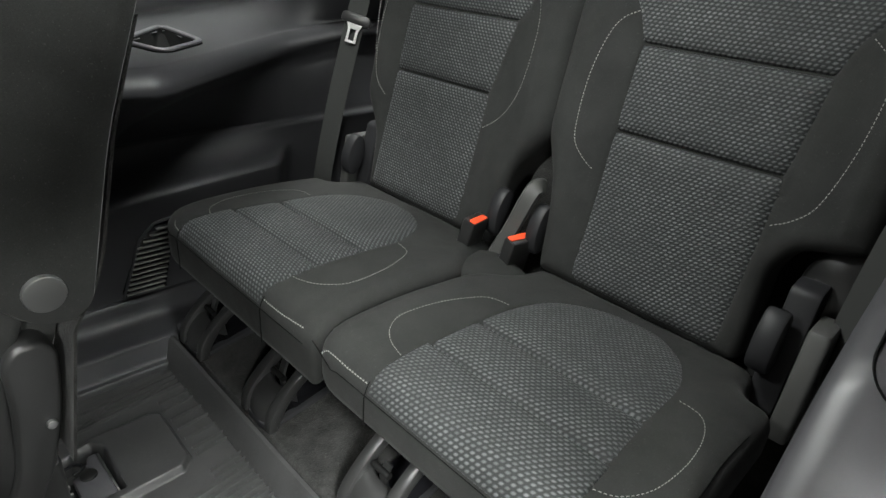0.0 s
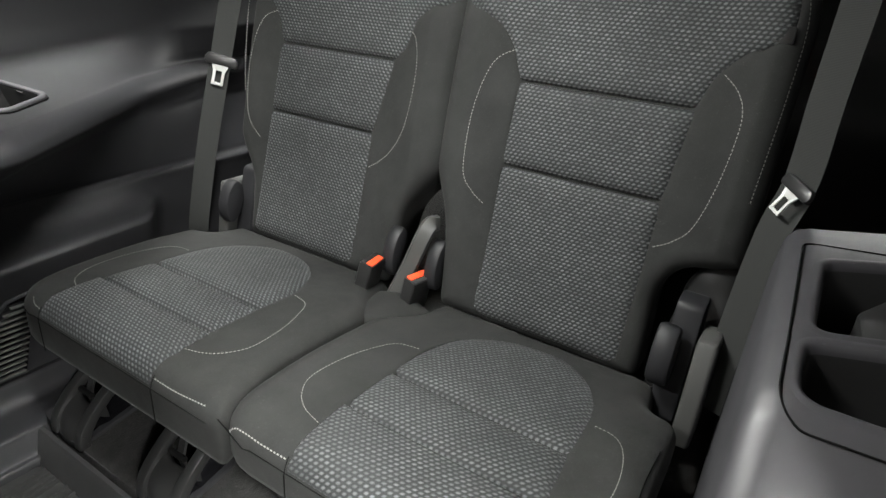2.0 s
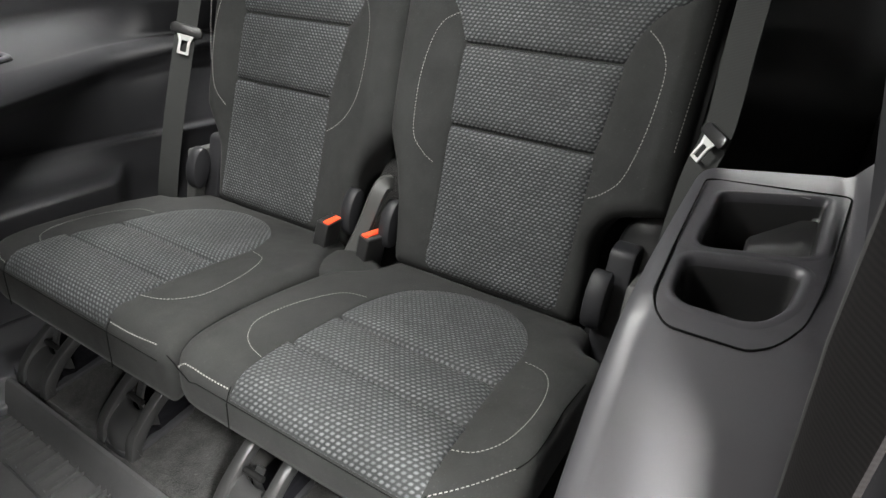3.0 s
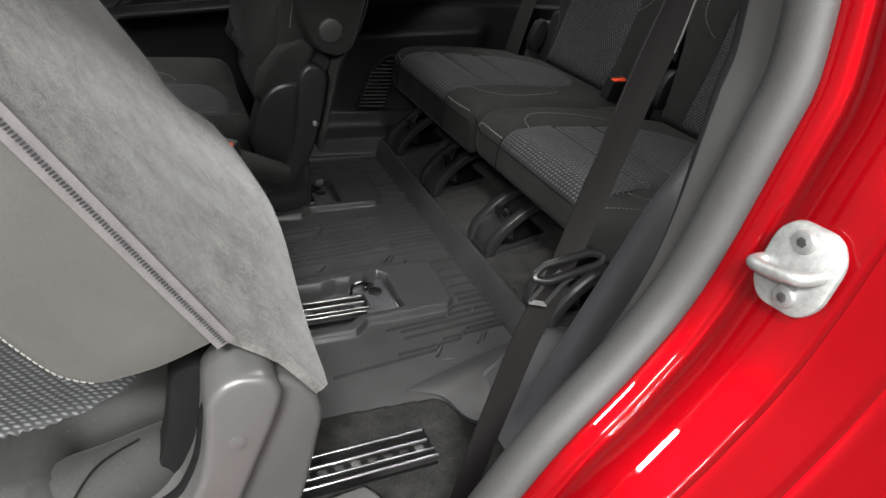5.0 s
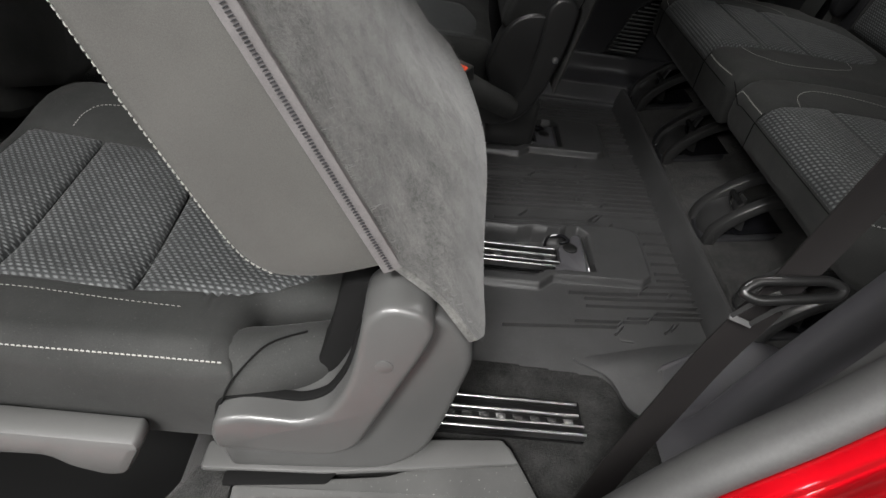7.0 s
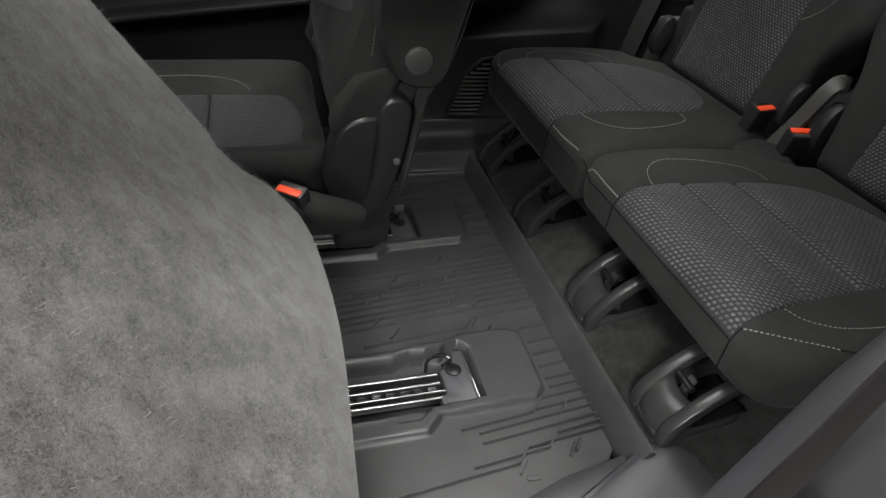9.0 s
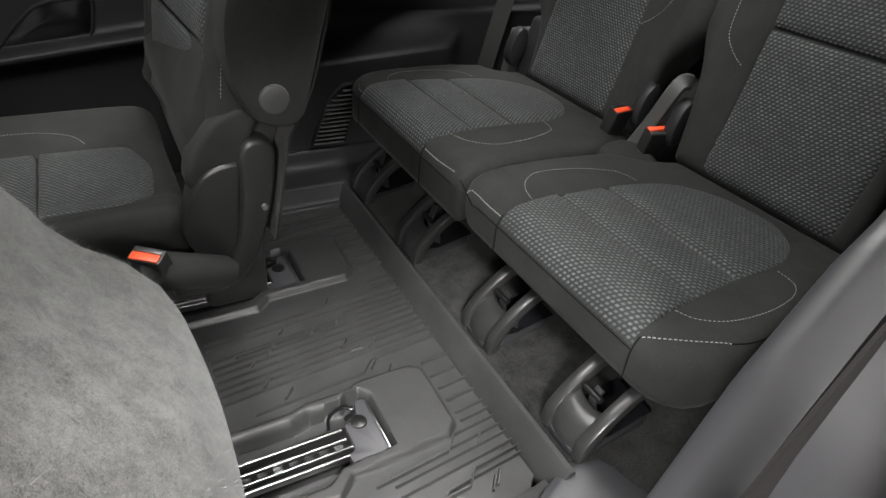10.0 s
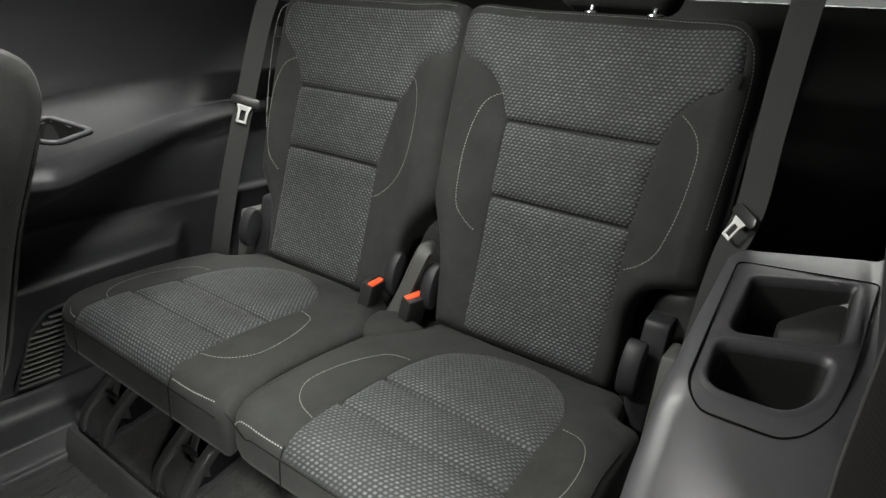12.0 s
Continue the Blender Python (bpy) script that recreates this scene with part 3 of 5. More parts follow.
def third_row_seat(mirrored, label):
    seat = thing("third_row_seat", label, "car seat", "third row of seats")
    my = (lambda y: MIRROR - y) if mirrored else (lambda y: y)
    outline = CUSHION_FAR if mirrored else CUSHION_NEAR
    style = BACK_FAR if mirrored else BACK_NEAR
    BACK, top = style["outline"], style["upper"]
    BACK_FIELD = rounded([(style["low"][0], -0.02), (style["low"][1], -0.02), (style["one"][1], 0.27), (style["two"][1], 0.42)] + top + [(style["two"][0], 0.42), (style["one"][0], 0.27)], 0.01)
    seat_field, back_field = [tuple(p) for p in SEAT_FIELD], [tuple(p) for p in BACK_FIELD]

    def on_cushion(u, v, h):
        sunk = 0.007 * min(1.0, max(0.0, (inside(SEAT_FIELD, u, v) - 0.003) / 0.008)) if h > -0.001 and in_outline(seat_field, u, v) else 0.0
        return (v, my(u), cushion_top(v) + h - sunk)

    def over_cushion(u, v, h):
        return (v, my(u), cushion_top(v) - soften(inside(outline, u, v), EDGE_R) + h)

    def bulge(u, v):
        """The bolsters stand a little proud of the middle."""
        side = max(0.0, 1 - abs(u - 0.03) / 0.09) + max(0.0, 1 - abs(u - 0.50) / 0.09)
        return 0.022 * side * min(1, max(0, (v + 0.02) / 0.15)) - 0.012 * math.exp(-((v - 0.12) / 0.2) ** 2)

    def on_back(u, v, h, base=False):
        if base and h > -0.001 and in_outline(back_field, u, v):
            h -= 0.007 * min(1.0, max(0.0, (inside(BACK_FIELD, u, v) - 0.003) / 0.008))
        p = O_BACK + v * U_BACK + (h + bulge(u, v)) * N_BACK
        return (p[0], my(p[1] + u), p[2])

    def over_back(u, v, h):
        return on_back(u, v, h - soften(inside(BACK, u, v), 0.03))

    r = EDGE_R
    deep = 0.015 if mirrored else 0.0
    rim = [(0.014, -0.090 - deep), (0.005, -0.084 - deep), (0.0, -0.068 - deep)] + [(r * (1 - math.cos(a)), -r * (1 - math.sin(a))) for a in np.linspace(0, math.pi / 2, 8)]
    cushion = part("cushion", pad(outline, on_cushion, rim, 46), CLOTH, seat, sharp=80)
    r = 0.03
    rim = [(0.02, -0.12), (0.004, -0.10)] + [(r * (1 - math.cos(a)), -r * (1 - math.sin(a))) for a in np.linspace(0, math.pi / 2, 7)]
    backrest = part("backrest", pad(BACK, lambda u, v, h: on_back(u, v, h, True), rim, 46), CLOTH, seat, sharp=80)

    welt = [(0, -0.008), (0.0014, -0.003), (0.005, 0.0), (0.013, 0.003), (0.028, 0.005)]
    rolled = [(0, -0.003), (0.0008, 0.0), (0.002, 0.0015), (0.004, 0.0025), (0.007, 0.003), (0.011, 0.0035), (0.016, 0.004), (0.022, 0.0045), (0.028, 0.005)]

    def roll(shape):
        """Cloth laid along the rounded front edge, so that its weave keeps its size."""
        return shape[0], shape[1], [(u, v if v > 0.02 + EDGE_R else 0.02 + EDGE_R - EDGE_R * math.asin(min(1.0, 1 - (v - 0.02) / EDGE_R))) for u, v in shape[2]]

    for pts, radii in (([(0.086, 0.0212), (0.408, 0.0212), (0.408, 0.135), (0.094, 0.135)], 0.003),
                       ([(0.094, 0.139), (0.408, 0.139), (0.407, 0.242), (0.104, 0.240)], 0.003),
                       ([(0.104, 0.244), (0.407, 0.246), (0.403, 0.33), (0.381, 0.408), (0.309, 0.468), (0.205, 0.477), (0.140, 0.426), (0.110, 0.36)], [0.003, 0.003, 0.04, 0.05, 0.05, 0.05, 0.05, 0.04])):
        part("cushion_insert", roll(pad(rounded(pts, radii, 5, 0.012), over_cushion, rolled if pts[0][1] < 0.03 else welt, 9)), WOVEN, cushion, "woven charcoal cloth with pale dashes", sharp=80)
    (a0, a1), (b0, b1), (c0, c1) = style["low"], style["one"], style["two"]
    for pts, radii in (([(a0, -0.02), (a1, -0.02), (b1, 0.268), (b0, 0.268)], 0.003),
                       ([(b0, 0.272), (b1, 0.272), (c1, 0.418), (c0, 0.418)], 0.003),
                       ([(c0, 0.422), (c1, 0.422)] + top, [0.003, 0.003, 0.03, 0.03, 0.03, 0.003, 0.03, 0.06, 0.02, 0.01, 0.03, 0.03])):
        part("back_insert", pad(rounded(pts, radii, 5, 0.014), over_back, welt, 10), WOVEN, backrest, "woven charcoal cloth with pale dashes", sharp=80)

    for p in ([(0.411, 0.085), (0.445, 0.095), (0.472, 0.116), (0.490, 0.155), (0.484, 0.225), (0.465, 0.285), (0.446, 0.315), (0.409, 0.325)],
              [(0.090, 0.091), (0.063, 0.105), (0.042, 0.145), (0.036, 0.215), (0.046, 0.280), (0.068, 0.316), (0.106, 0.322)],
              [(0.414, 0.027), (0.47, 0.027), (0.535, 0.030)], [(0.082, 0.030), (0.062, 0.042), (0.045, 0.058), (0.026, 0.085), (0.012, 0.112)] if not mirrored else [(0.082, 0.027), (0.06, 0.029), (0.045, 0.038)]):
        part("stitching", stitches(p, over_cushion, 0.0007, size=(0.0045, 0.0012)), THREAD, cushion, "pale grey decorative thread")
    for p in style["stitches"] + ([(0.005, 0.30), (0.0, 0.45), (0.002, 0.56), (0.025, 0.61), (0.09, 0.626), (0.3, 0.63), (0.53, 0.627)],):
        part("stitching", stitches(p, over_back, 0.0010, size=(0.0045, 0.0013)), THREAD, backrest, "pale grey decorative thread")

    # seams: along the front edge, down the front face and between the plain panels
    seams = [[over_cushion(u, 0.0206, 0.0) for u in np.linspace(0.03 if mirrored else 0.084, 0.54, 30)]]
    seams += [[over_cushion(u, v, 0.0) for v in (0.03, 0.0245, 0.0206)] + [(0.0195, my(u), cushion_top(0.02) - dz) for dz in (0.033, 0.045, 0.06, 0.072 + deep, 0.083 + deep)] for u in (0.084, 0.411)]
    if not mirrored:
        seams += [[over_cushion(u, v, 0.0) for u, v in smooth_path([(0.012, 0.112), (0.007, 0.135), (0.005, 0.165), (0.007, 0.215), (0.010, 0.26), (0.010, 0.34)], 4)]]
    for path in seams:
        part("seam", sweep(path, disc_section(0.001, 6), up=(0.3, 0.2, 1)), SEAM_SHADE, cushion, "dark sewn seam")
    part("loop_tag", slab(rounded([(0.012, 0.525), (0.04, 0.525), (0.04, 0.548), (0.012, 0.548)], 0.003, 3, 1), lambda u, v, h: on_back(u, v, h - 0.006), -0.001, 0.009, 0.001), PLASTIC, backrest)
    # hinge covers at the sides of the backrest
    for y0, y1, cx in ((0.042, 0.078, 0.498), (0.50, 0.53, 0.53)) if not mirrored else ((0.01, 0.045, 0.498), (0.475, 0.505, 0.53)):
        disc = [(cx + 0.026 * math.cos(a) + 0.2 * 0.05 * math.sin(a), 0.345 + 0.05 * math.sin(a)) for a in np.linspace(0, 2 * math.pi, 24, endpoint=False)]
        part("hinge_cover", slab(disc, lambda u, v, h: (u, my(h), v), y0, y1, 0.008), TRIM, seat, "black plastic oval hinge cover")
    bracket = rounded([(0.50, 0.22), (0.55, 0.22), (0.605, 0.40), (0.59, 0.425), (0.545, 0.42)], 0.012, 4, 1)
    part("hinge_bracket", slab(bracket, lambda u, v, h: (u, my(h), v), 0.022, 0.066, 0.004), TRIM, seat, "black plastic hinge bracket")
    if not mirrored:
        shroud = rounded([(0.09, -0.05), (0.076, 0.07), (0.066, 0.155), (0.045, 0.185), (0.008, 0.200), (-0.03, 0.200), (-0.03, -0.05)], [0.005, 0.03, 0.03, 0.03, 0.02, 0.005, 0.005], 5, 0.02)
        part("hinge_shroud", slab(shroud, lambda u, v, h: on_back(u, v, h), -0.09, -0.055, 0.008), PLASTIC, seat, "dark rounded plastic hinge shroud")
    tower = rounded([(0.49, -0.014), (0.56, -0.014), (0.56, 0.018), (0.49, 0.018)], 0.008, 4, 1)
    part("anchor_cover", slab(tower, lambda u, v, h: (u + 0.15 * (h - 0.3), my(v), h), 0.20, 0.385, 0.008), GREY, seat, "grey plastic anchor cover")
    # front mounts: two bent side plates with rounded tops on a glossy base, and a striker bar between them
    for y in ((0.098, 0.178), (0.354, 0.436)) if not mirrored else ((MIRROR - 0.738, MIRROR - 0.654), (MIRROR - 1.005, MIRROR - 0.925)):
        mid, top_z = (y[0] + y[1]) / 2, 0.012 if mirrored else 0.0
        mount = part("mount", sheet(lambda u, v: (u, my(mid + v), float(np.interp(u, [0.0, 0.012, 0.04, 0.06, 0.075, 0.14], [0.036, 0.050, 0.060, 0.058, 0.062, 0.075]))), np.linspace(0.0, 0.14, 22), np.linspace(-0.04, 0.04, 5)), GLOSS, seat, "glossy black seat mount on the carpet", sharp=60)
        base = rounded([(-0.004, mid - 0.044), (0.14, mid - 0.044), (0.14, mid + 0.044), (-0.004, mid + 0.044)], 0.025, 5, 1)
        part("base", slab(base, lambda u, v, h: (u, my(v), 0.034 + 0.18 * max(0.0, u) + h), -0.01, 0.008, 0.004), TRIM, mount, "black plastic base")
        cheek = rounded([(-0.006, 0.034), (-0.002, 0.068), (0.022, 0.099), (0.055, 0.128), (0.088, 0.150), (0.15, 0.17), (0.15, 0.150), (0.092, 0.130), (0.06, 0.107), (0.034, 0.08), (0.019, 0.055), (0.016, 0.034)], [0.004, 0.02, 0.03, 0.03, 0.03, 0.006, 0.006, 0.03, 0.03, 0.03, 0.02, 0.004], 4, 0.02)
        for yy in y:
            part("rail", slab(cheek, lambda u, v, h: (u, my(yy + h), v), -0.011, 0.011, 0.004), PLASTIC, mount, "curved satin black rail")
        lip = smooth_path([(-0.004, 0.034), (-0.002, 0.052), (0.008, 0.074), (0.026, 0.090), (0.040, 0.095), (0.047, 0.091), (0.050, 0.080), (0.052, 0.060)], 4)
        part("front_shell", sheet(lambda u, v: (lip[int(u)][0] + 0.01 * (v / 0.038) ** 2, my(mid + v), lip[int(u)][1] + 0.006 * (v / 0.038) ** 2), range(len(lip)), np.linspace(-0.038, 0.038, 9)), PLASTIC, mount, "satin black rounded front of the mount", sharp=80)
        rod = sweep([(0.046, my(mid - 0.016), 0.116), (0.046, my(mid + 0.022), 0.116)], disc_section(0.0055, 10))
        part("striker_bar", rod, JET, mount, "black striker bar")
        hook = sweep(smooth_path([(0.058, my(mid + 0.004), 0.072), (0.052, my(mid + 0.004), 0.098 + top_z), (0.062, my(mid + 0.004), 0.118 + 2 * top_z)], 5), strip_section(0.015, 0.005), up=(-1, 0, 0.5))
        part("latch_hook", hook, STEEL, mount, "bright steel latch hook")
    return seat


third_row_seat(False, "charcoal cloth third-row seat with woven inserts and pale stitching")
third_row_seat(True, "charcoal cloth third-row seat beside the far trim panel")
seat_headrest = thing("headrest", "black cloth headrest on two bright posts above the third-row backrest", "headrest")
part("pillow", pad(rounded([(0.165, 0.655), (0.385, 0.655), (0.40, 0.80), (0.15, 0.80)], 0.03), lambda u, v, h: tuple(np.array((0, u, 0)) + O_BACK + v * U_BACK + (h - 0.02) * N_BACK),
     [(0.02, -0.09), (0.0, -0.07), (0.0, -0.03), (0.008, -0.008), (0.02, 0)], 4), CLOTH, seat_headrest)
for y in (0.195, 0.315):
    a, b = O_BACK + 0.60 * U_BACK - 0.05 * N_BACK, O_BACK + 0.70 * U_BACK - 0.05 * N_BACK
    part("post", sweep([(a[0], y, a[2]), (b[0], y, b[2])], disc_section(0.006), up=(0, 1, 0)), CHROME, seat_headrest, "bright steel post")
    c = O_BACK + 0.645 * U_BACK - 0.05 * N_BACK
    part("guide", slab([(y + 0.017 * math.cos(k), 0.014 * math.sin(k)) for k in np.linspace(0, 6.283, 18, endpoint=False)], lambda u, v, h: (c[0] + v, u, c[2] + h), -0.012, 0.004, 0.003), CHROME, seat_headrest)


# ---- buckles between the third-row seats ----
def buckle(x, y, z, tilt, turn, label):
    b = thing("seat_belt_buckle", label, "seat belt buckle", "buckles of the seats")
    m = Matrix.Translation((x, y, z)) @ Euler((0, radians(tilt), radians(turn))).to_matrix().to_4x4()
    at = lambda u, v, h: tuple(m @ Vector((u, v, h)))
    out = rounded([(-0.015, -0.027), (0.015, -0.027), (0.015, 0.027), (-0.015, 0.027)], 0.005, 4, 1)
    part("housing", slab(out, at, -0.10, 0.0, 0.003), PLASTIC, b)
    part("button", slab(rounded([(-0.0125, -0.023), (0.002, -0.023), (0.002, 0.023), (-0.0125, 0.023)], 0.003, 3, 1), at, -0.01, 0.0022, 0.0008), ORANGE, b, "orange release button")
    part("slot", slab(rounded([(0.004, -0.023), (0.0125, -0.023), (0.0125, 0.023), (0.004, 0.023)], 0.002, 3, 1), at, -0.01, 0.0012, 0.0005), RAILSTEEL, b, "dark metal slot rim")
    return b


buckle(0.476, 0.632, 0.338, -14, 96, "black seat belt buckle with an orange button between the seats")
buckle(0.494, 0.531, 0.326, 14, -100, "black seat belt buckle with an orange button between the seats")
lever = thing("recline_lever", "dark grey plastic lever standing between the third-row backrests", "lever")
part("handle", sweep(smooth_path([(0.545, 0.53, 0.425), (0.525, 0.533, 0.425), (0.512, 0.54, 0.40), (0.505, 0.565, 0.33), (0.485, 0.60, 0.235)], 6), [(-0.015, -0.008), (0.015, -0.008), (0.017, 0.0), (0.013, 0.008), (-0.013, 0.008), (-0.017, 0.0)], up=(-1, -0.4, 0.2)), GREY, lever, sharp=60)
flap = thing("seat_filler", "charcoal cloth filler flap between the two third-row cushions", "cushion flap")
part("flap", pad(rounded([(0.495, 0.37), (0.64, 0.37), (0.65, 0.50), (0.485, 0.50)], 0.03, 5, 0.02), lambda u, v, h: (v, u, 0.268 + 0.012 * math.cos((u - 0.568) * 30) + h), [(0.0, -0.04), (0.0, -0.015), (0.006, -0.004), (0.016, 0)], 6), CLOTH, flap, sharp=80)


# ---- belts ----
def belt(path, name, label, width=0.047, facing=(-1, 0, 0.2), thing_ob=None):
    b = thing_ob or thing(name, label, "seat belt")
    part("webbing", sweep(smooth_path(path, 8), strip_section(width, 0.0025), up=facing), WEB, b)
    return b


def latch(b, at, along, out, scale=1.0):
    """A latch plate with a slotted tongue, lying on the webbing."""
    along, out = Vector(along).normalized(), Vector(out).normalized()
    side = along.cross(out).normalized()
    at = Vector(at)
    put = lambda u, v, h: tuple(at + (side * float(u) + along * float(v) + out * float(h)) * scale)
    plate = part("latch_plate", slab(rounded([(-0.034, 0.01), (0.034, 0.01), (0.037, 0.022), (0.03, 0.034), (-0.03, 0.034), (-0.037, 0.022)], 0.006, 3, 1), put, -0.004, 0.008, 0.003), PLASTIC, b, "black plastic latch plate")
    part("tongue", join(slab(rounded([(-0.013, -0.032), (-0.007, -0.032), (-0.007, 0.0), (-0.014, 0.012), (-0.019, 0.012), (-0.013, -0.004)], 0.001, 2, 1), put, 0.003, 0.0065, 0.0008),
                        slab(rounded([(0.013, -0.032), (0.007, -0.032), (0.007, 0.0), (0.014, 0.012), (0.019, 0.012), (0.013, -0.004)], 0.001, 2, 1), put, 0.003, 0.0065, 0.0008),
                        slab(rounded([(-0.013, -0.034), (0.013, -0.034), (0.013, -0.028), (-0.013, -0.028)], 0.001, 2, 1), put, 0.003, 0.0065, 0.0008),
                        slab(rounded([(-0.01, -0.002), (0.01, -0.002), (0.016, 0.011), (-0.016, 0.011)], 0.001, 2, 1), put, 0.003, 0.0065, 0.0008)), TONGUE, plate, "bright slotted metal tongue")


far_belt = belt([(0.66, 1.10, 1.0), (0.60, 1.12, 0.87), (0.545, 1.14, 0.65), (0.50, 1.157, 0.45), (0.473, 1.173, 0.285), (0.47, 1.175, 0.24)], "seat_belt", "dark grey seat belt hanging beside the far third-row backrest", facing=(-0.75, -0.6, 0.2))
latch(far_belt, (0.537, 1.133, 0.635), (0.25, -0.1, 1), (-0.75, -0.6, 0.2))
near_belt = belt([(0.62, -0.056, 1.05), (0.59, -0.053, 0.93), (0.58, -0.05, 0.76), (0.572, -0.05, 0.64), (0.56, -0.035, 0.56), (0.55, -0.025, 0.42), (0.54, -0.02, 0.25)], "seat_belt", "dark grey seat belt hanging beside the cup holders", facing=(-0.9, 0.3, 0.2))
latch(near_belt, (0.558, -0.042, 0.618), (0.1, -0.5, 1), (-0.75, 0.62, 0.3), 0.8)
door_belt = thing("seat_belt", "black seat belt running down the door pillar", "seat belt")
upper = [(-0.192, -0.216, 1.0), (-0.20, -0.214, 0.72), (-0.225, -0.209, 0.55), (-0.246, -0.206, 0.43), (-0.262, -0.207, 0.37)]
lower = [(-0.262, -0.208, 0.372), (-0.282, -0.208, 0.30), (-0.298, -0.209, 0.22), (-0.318, -0.211, 0.12), (-0.335, -0.212, 0.0)]
UP = smooth_path(upper, 10)


def hung(p, s, h):
    """A point of the webbing: s across its width, h through its thickness; the width turns with the height."""
    a = radians(float(np.interp(p[2], [0.40, 0.52, 0.62, 0.72, 1.0], [-20, 4, 10, 25, 25])))
    w = np.array((math.cos(a), math.sin(a), 0.0))
    return tuple(p + w * s + np.array((w[1], -w[0], 0.0)) * (h + 8 * (abs(s) - 0.012) * 0.02))


half = lambda p: float(np.interp(p[2], [0.37, 0.45, 0.6], [0.012, 0.016, 0.022]))
belt_v = [hung(p, k * half(p), h) for p in UP for k, h in ((-1, -0.0012), (-0.5, -0.0014), (0.5, -0.0014), (1, -0.0012), (1, 0.0012), (0.5, 0.0014), (-0.5, 0.0014), (-1, 0.0012))]
belt_f = [(i * 8 + k, i * 8 + (k + 1) % 8, (i + 1) * 8 + (k + 1) % 8, (i + 1) * 8 + k) for i in range(len(UP) - 1) for k in range(8)]
belt_uv = [(0.02 * i, 0.006 * k) for i in range(len(UP)) for k in range(8)]
part("webbing", (belt_v, belt_f, belt_uv), WEB_BLACK, door_belt, "black ribbed webbing hanging flat", sharp=60)
# paler tube along one edge: the light caught there is put into its colour
part("webbing_hem", sweep([hung(p, half(p) + 0.0005, 0.0) for p in UP if p[2] > 0.6], disc_section(0.0019, 8)), SEAL, door_belt, "hem of the webbing, its lit edge painted pale", sharp=80)
part("webbing", sweep(smooth_path(lower, 8), strip_section(0.030, 0.003), up=(-0.35, -1, 0.05)), WEB_BLACK, door_belt)
# a D-shaped ring through which the belt runs, with its tongue hanging below
L_END, R_END = Vector((-0.304, -0.226, 0.398)), Vector((-0.219, -0.222, 0.409))
ring_u, ring_c = (R_END - L_END).normalized(), (L_END + R_END) / 2
ring_n = Vector((-0.25, -0.72, 0.64)).normalized()
ring_v = ring_n.cross(ring_u).normalized()
ring_at = lambda u, v, h: tuple(ring_c + ring_u * float(u) + ring_v * float(v) + ring_n * float(h))
RING = rounded([(-0.043, -0.001), (-0.030, -0.008), (0.036, -0.007), (0.043, 0.0), (0.030, 0.007), (-0.030, 0.008)], [0.005, 0.008, 0.006, 0.004, 0.006, 0.008], 5, 1)
plate = part("latch_plate", sweep([ring_at(u, v, 0.0) for u, v in RING + RING[:1]], [(0.0042 * math.cos(a), 0.0052 * math.sin(a)) for a in np.linspace(0, 6.283, 10, endpoint=False)], up=tuple(ring_n)), JET, door_belt, "glossy black belt ring", sharp=80)
part("tongue", join(sweep([(-0.268, -0.222, 0.398), (-0.280, -0.217, 0.381), (-0.291, -0.214, 0.360)], strip_section(0.004, 0.0025), up=(-0.6, -0.6, 0.5)), sweep([(-0.254, -0.228, 0.396), (-0.266, -0.223, 0.378), (-0.276, -0.220, 0.358)], strip_section(0.004, 0.0025), up=(-0.6, -0.6, 0.5)), sweep([(-0.2925, -0.2135, 0.359), (-0.2745, -0.2205, 0.357)], strip_section(0.005, 0.0025), up=(-0.6, -0.6, 0.5))), JET, plate, "slotted black tongue")



# ---- floor ----
def carpet_z(x, y):
    base = np.interp(x, [-2.4, -0.86, -0.78, -0.66, -0.5, -0.03, 0.0, 0.12, 0.5, 1.5], [-0.26, -0.26, -0.06, -0.03, -0.026, -0.026, 0.034, 0.055, 0.12, 0.16])
    return float(base)


tagged(part("floor", thick_sheet(lambda u, v: (u, v, carpet_z(u, v)), np.r_[np.linspace(-2.4, -0.9, 6), np.linspace(-0.8, 0.6, 29), 1.0, 1.5], np.linspace(-0.32, 1.4, 20), (0, 0, -0.05)), CARPET),
       "black carpet floor of the car", "carpet floor", kind="structure")

MAT_OUT = rounded([(-0.05, 0.13), (-0.036, 0.98), (-0.9, 0.99), (-0.9, 0.03), (-0.43, 0.03), (-0.25, 0.018), (-0.225, -0.04), (-0.19, -0.055), (-0.12, 0.06)], [0.012, 0.03, 0.01, 0.01, 0.02, 0.02, 0.02, 0.03, 0.05])
PAD = [(-0.95, 0.196), (-0.335, 0.204), (-0.308, 0.23), (-0.14, 0.238), (-0.12, 0.258), (-0.116, 0.385), (-0.135, 0.402), (-0.235, 0.402), (-0.26, 0.39), (-0.33, 0.39), (-0.36, 0.38), (-0.95, 0.378)]
WELL = [(-0.95, 0.226), (-0.345, 0.229), (-0.316, 0.25), (-0.228, 0.255), (-0.226, 0.366), (-0.24, 0.384), (-0.262, 0.384), (-0.275, 0.372), (-0.33, 0.373), (-0.36, 0.364), (-0.95, 0.362)]


